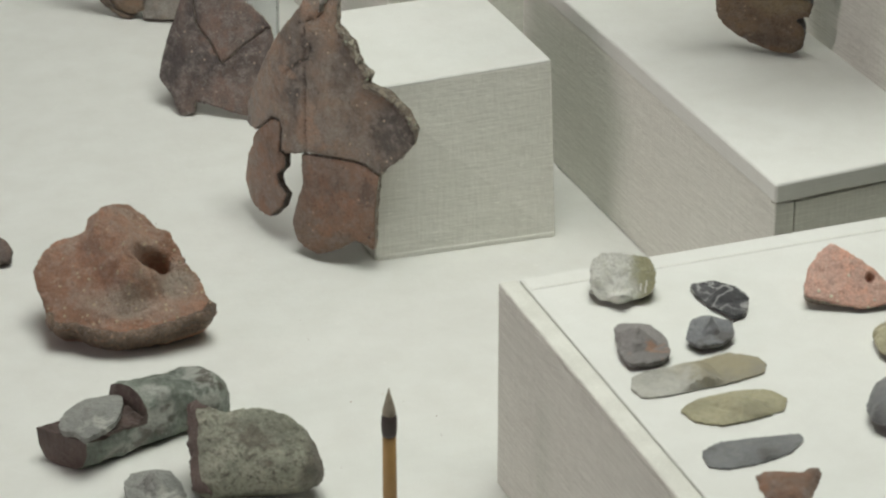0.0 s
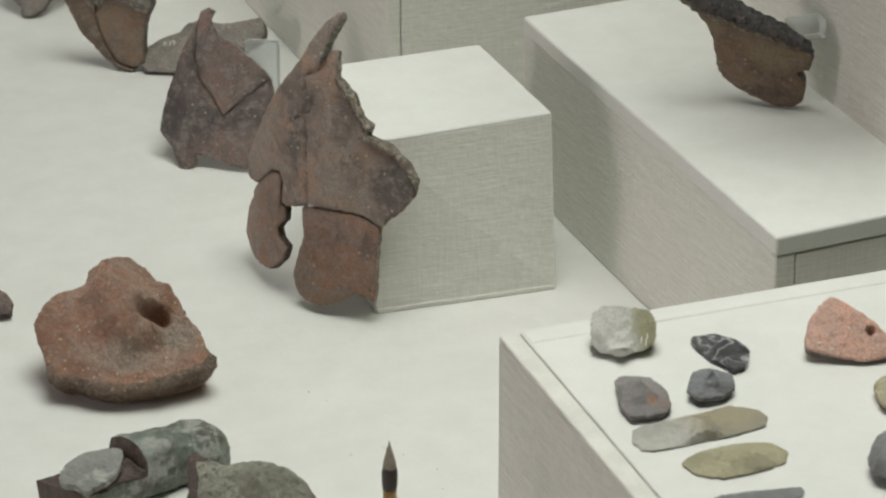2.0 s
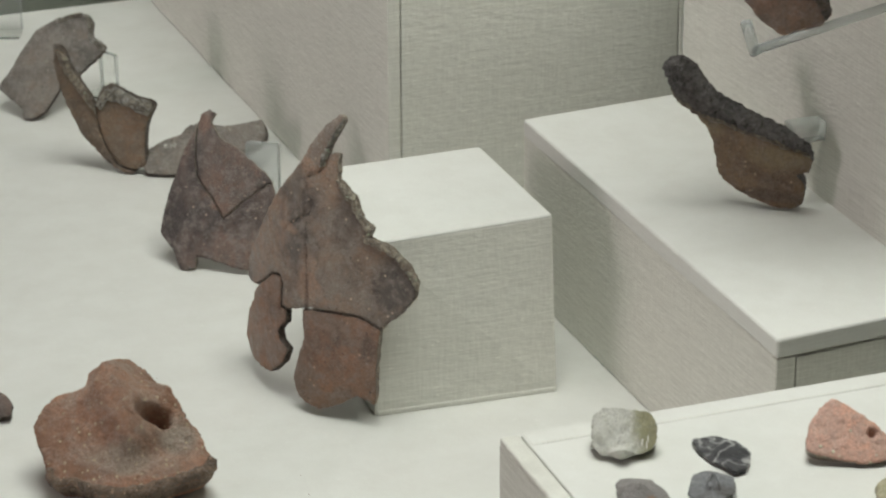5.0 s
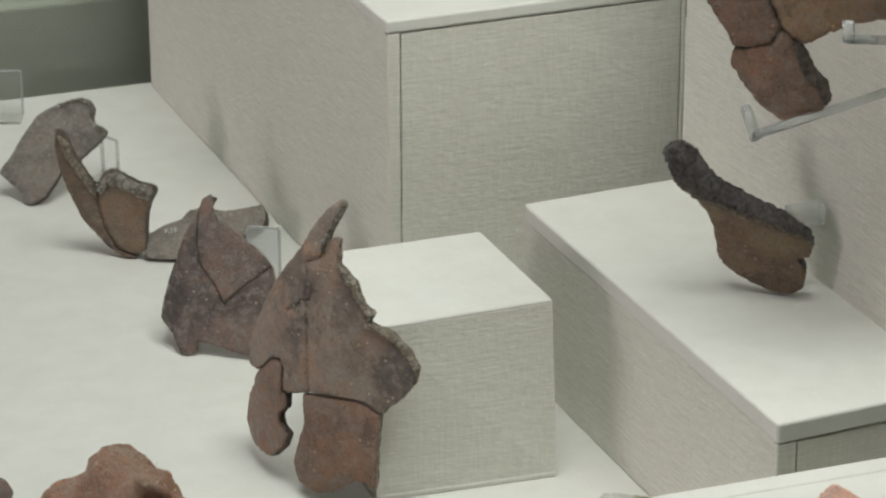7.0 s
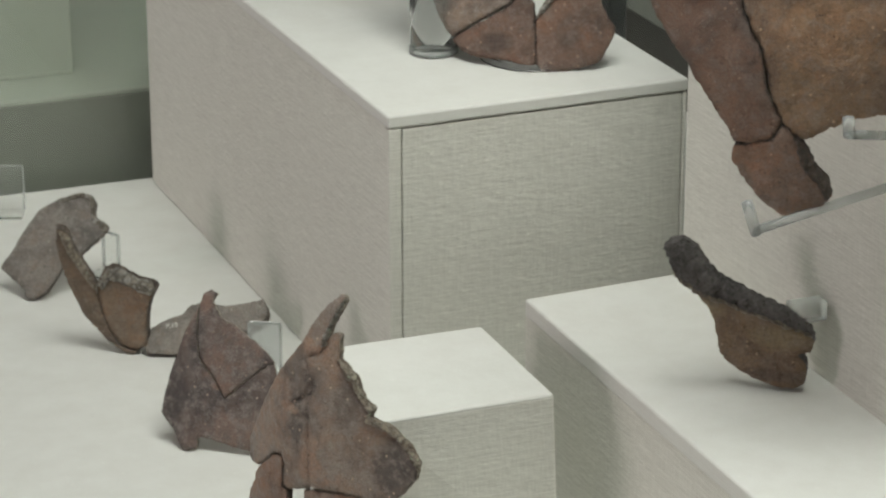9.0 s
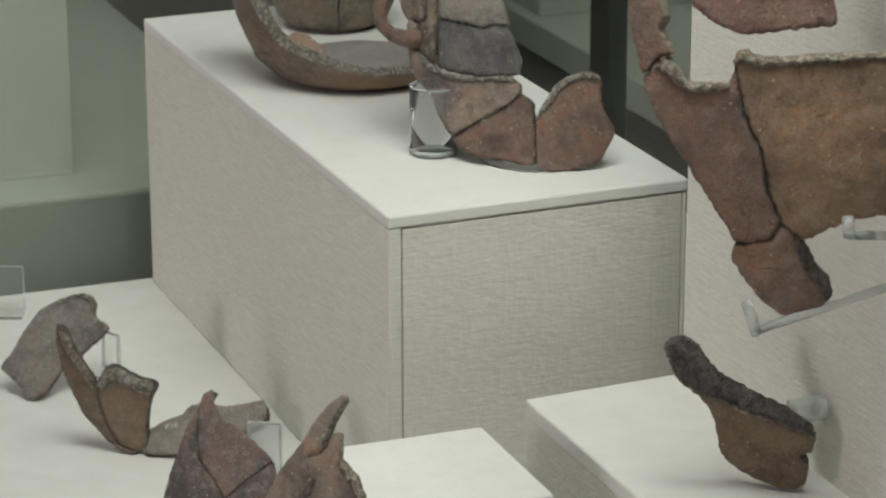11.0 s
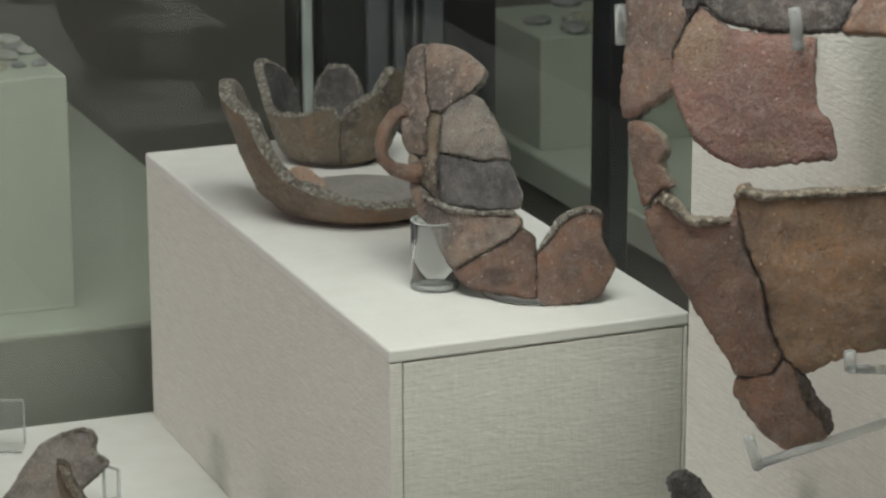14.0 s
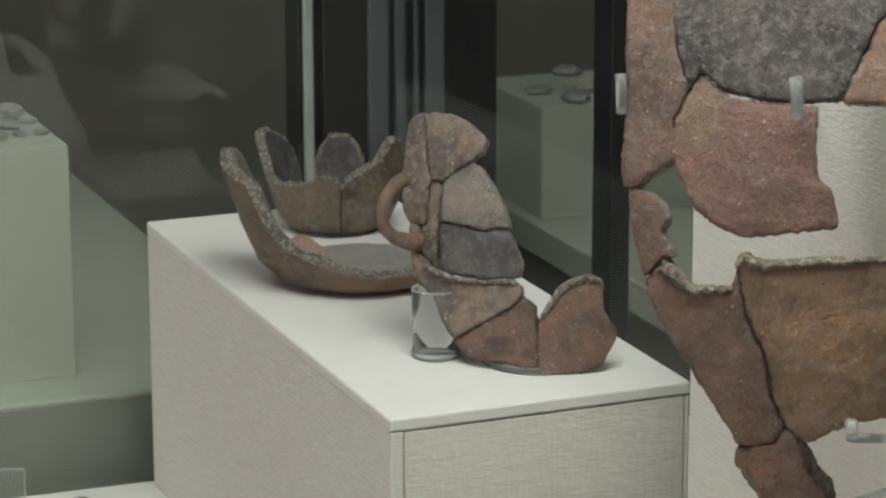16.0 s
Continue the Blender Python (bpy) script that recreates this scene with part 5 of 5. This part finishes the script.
# ---- small stones on the far boxes ----
rng = random.Random(4)
for cx, cy, cz, n in ((0.545, 2.545, 1.056, 26), (1.32, 2.915, 0.970, 12)):
    for i in range(n):
        x, y = cx + rng.uniform(-0.05, 0.045) * (1 if n > 20 else 2), cy + rng.uniform(-0.08, 0.085)
        r = rng.uniform(0.004, 0.010) if n > 20 else rng.uniform(0.008, 0.015)
        bm = bmesh.new()
        bmesh.ops.create_icosphere(bm, subdivisions=2, radius=1)
        for v in bm.verts:
            v.co = Vector((v.co.x * r * 1.4, v.co.y * r, max(v.co.z, -0.4) * r * 0.6)) * (1 + 0.25 * noise.noise(v.co * 1.7 + Vector((i, cx, 0))))
        low = min(v.co.z for v in bm.verts)
        for v in bm.verts:
            v.co.z -= low
        e = empty("small_stone", pose(x, y, cz, 0, 0, rng.uniform(0, 180)), "small grey stone on a far display box", "stone", "stones on far boxes")
        part("body", bm, rng.choice((STONE_GREY, GREENSTONE_WARM, SLATE)), e)

# ---- inked marks ----
INK = plain("white_ink", (0.78, 0.76, 0.70), 0.7, vary=0.05)


def written(text, size, parent, m):
    curve = bpy.data.curves.new("inked_mark", "FONT")
    curve.body, curve.size, curve.extrude = text, size, 0.0001
    tmp = new("tmp", curve)
    bpy.context.view_layer.update()
    me = bpy.data.meshes.new_from_object(tmp.evaluated_get(bpy.context.evaluated_depsgraph_get()))
    bpy.data.objects.remove(tmp)
    me.materials.clear()
    me.materials.append(INK)
    ob = new("inked_mark", me)
    ob.parent = parent
    ob.matrix_basis = m
    ob["label"] = "white inked number"
    return ob


bpy.context.view_layer.update()


def inked(ob, spots):
    """Small white strokes laid on the face of a stone."""
    for u, v, w, h, a in spots:
        hit, p, nrm, _ = ob.ray_cast(Vector((u, v, 0.05)), Vector((0, 0, -1)))
        if hit:
            mark = part("inked_bar", slab(-w / 2, w / 2, -h / 2, h / 2, -0.0002, 0.0003, 0), INK, ob.parent, "white inked mark")
            mark.matrix_basis = Matrix.Translation(p) @ nrm.to_track_quat("Z", "Y").to_matrix().to_4x4() @ pose(0, 0, 0, 0, 0, a)


inked(quartz_ob.children[0], [(0.0095, 0.0065, 0.0035, 0.0007, 25), (0.0118, 0.0052, 0.0035, 0.0007, 25), (0.0125, 0.0085, 0.0030, 0.0006, 25)])
flat_m = bent_sherd.matrix_basis.inverted() @ pose(0.5391, 1.8958, 0.8060, 40, 0, -30)
written("P.10", 0.0052, bent_sherd, flat_m @ pose(-0.0180, 0.0155, 0.0016, 0, 0, 14))


# ---- broken axe: a rounded bar whose upper half is snapped away at one end ----
axe = empty("stone_axe", pose(0.3030, 1.3148, PZ, 0, 0, 16.46), "broken green-grey stone axe with a dark snapped end", "stone tool")
bm = bmesh.new()
rings, count = [], 44
for i in range(70):
    f = i / 69
    x = 0.010 + 0.095 * f
    full = 0.037 - 0.010 * f
    half = 0.0145
    if f > 0.86:
        k = math.sqrt(max(0.02, 1 - ((f - 0.86) / 0.145) ** 2))
        full, half = full * k, half * k
    ring = []
    for j in range(count):
        a = 2 * math.pi * j / count
        c, s = math.cos(a), math.sin(a)
        y = 0.015 + half * math.copysign(abs(c) ** 0.62, c)
        z = full / 2 + full / 2 * math.copysign(abs(s) ** 0.75, s)
        q = Vector((x * 70, y * 70, z * 70))
        r = min(1.0, 0.3 + f * 4) * (noise.noise_vector(q) * 0.0022 + noise.noise_vector(q * 3) * 0.0012 + noise.noise_vector(q * 8) * 0.0005)
        if f < 0.40:
            z = min(z, 0.0195 + 0.05 * max(0.0, f - 0.34) + 0.0008 * noise.noise(q * 2))
        ring.append(bm.verts.new((x - 0.42 * y * (1 - f) + r.x, y + r.y, max(0.0, z + r.z))))
    rings.append(ring)
snapped = []
for i, (r0, r1) in enumerate(zip(rings, rings[1:])):
    for j in range(count):
        f = bm.faces.new((r0[j], r1[j], r1[(j + 1) % count], r0[(j + 1) % count]))
        top = sum(v.co.z for v in f.verts) / 4
        f.smooth = True
        if i < 28 and top > 0.0175:
            f.material_index, f.smooth = 1, False
end = bm.faces.new(rings[0])
end.material_index = 1
bm.faces.new(list(reversed(rings[-1])))
bmesh.ops.recalc_face_normals(bm, faces=bm.faces[:])
snap = bm.copy()
for mesh, keep in ((bm, 0), (snap, 1)):
    bmesh.ops.delete(mesh, geom=[f for f in mesh.faces if f.material_index != keep], context="FACES")
    for f in mesh.faces:
        f.material_index = 0
part("body", bm, GREENSTONE, axe)
part("broken_face", snap, STONE_BROKEN, axe, "dark brown snapped faces")

# ---- crumbs that fell on the cloth ----
rng = random.Random(9)
bm = bmesh.new()
for i in range(16):
    x, y, r = rng.uniform(0.34, 0.52), rng.uniform(1.27, 1.62), rng.uniform(0.0002, 0.0005)
    if i < 6:
        x, y = rng.uniform(0.44, 0.50), rng.uniform(1.33, 1.45)
    bmesh.ops.create_icosphere(bm, subdivisions=1, radius=r, matrix=Matrix.Translation((x, y, PZ + r * 0.6)))
tagged(part("crumbs", bm, CLAY_UMBER), "tiny dark crumbs of clay on the cloth", "crumbs", kind="stuff")

# crumbled break faces of two single sherds
piece("broken_edge", (50, 25, 49, 19, 45, 15, 34, 10, 22, 5, 6, 1, -8, 0, -22, 3, -29, 8, -38, 8, -44, 12, -45, 19, -42, 20, -40, 15, -37, 13, -28, 13, -20, 9, -8, 6, 6, 7, 20, 11, 33, 16, 43, 21, 46, 27), lug_sherd, (5, 4), seed=71,
      label="dark gritty broken edge", face=BREAK_GRITTY, edge=BREAK_GRITTY, thick=0.004, bulge=0.0018, reach=0.003, relief=0.0022, step=0.0015, crumble=0.0016, turn=pose(0, 0, 0.0012), ground=PZ, grow=1.0)
piece("broken_edge", (3, 77, 19, 84, 28, 83, 32, 78, 35, 67, 46, 61, 43, 57, 33, 64, 29, 76, 25, 80, 19, 81, 5, 74), grey_sherd, (6, 4), seed=72,
      label="pale worn break", face=BREAK_GREY, edge=BREAK_GREY, thick=0.003, bulge=0.0012, reach=0.003, relief=0.0012, step=0.0015, turn=pose(0, 0, 0.0012), ground=PZ, grow=1.0)
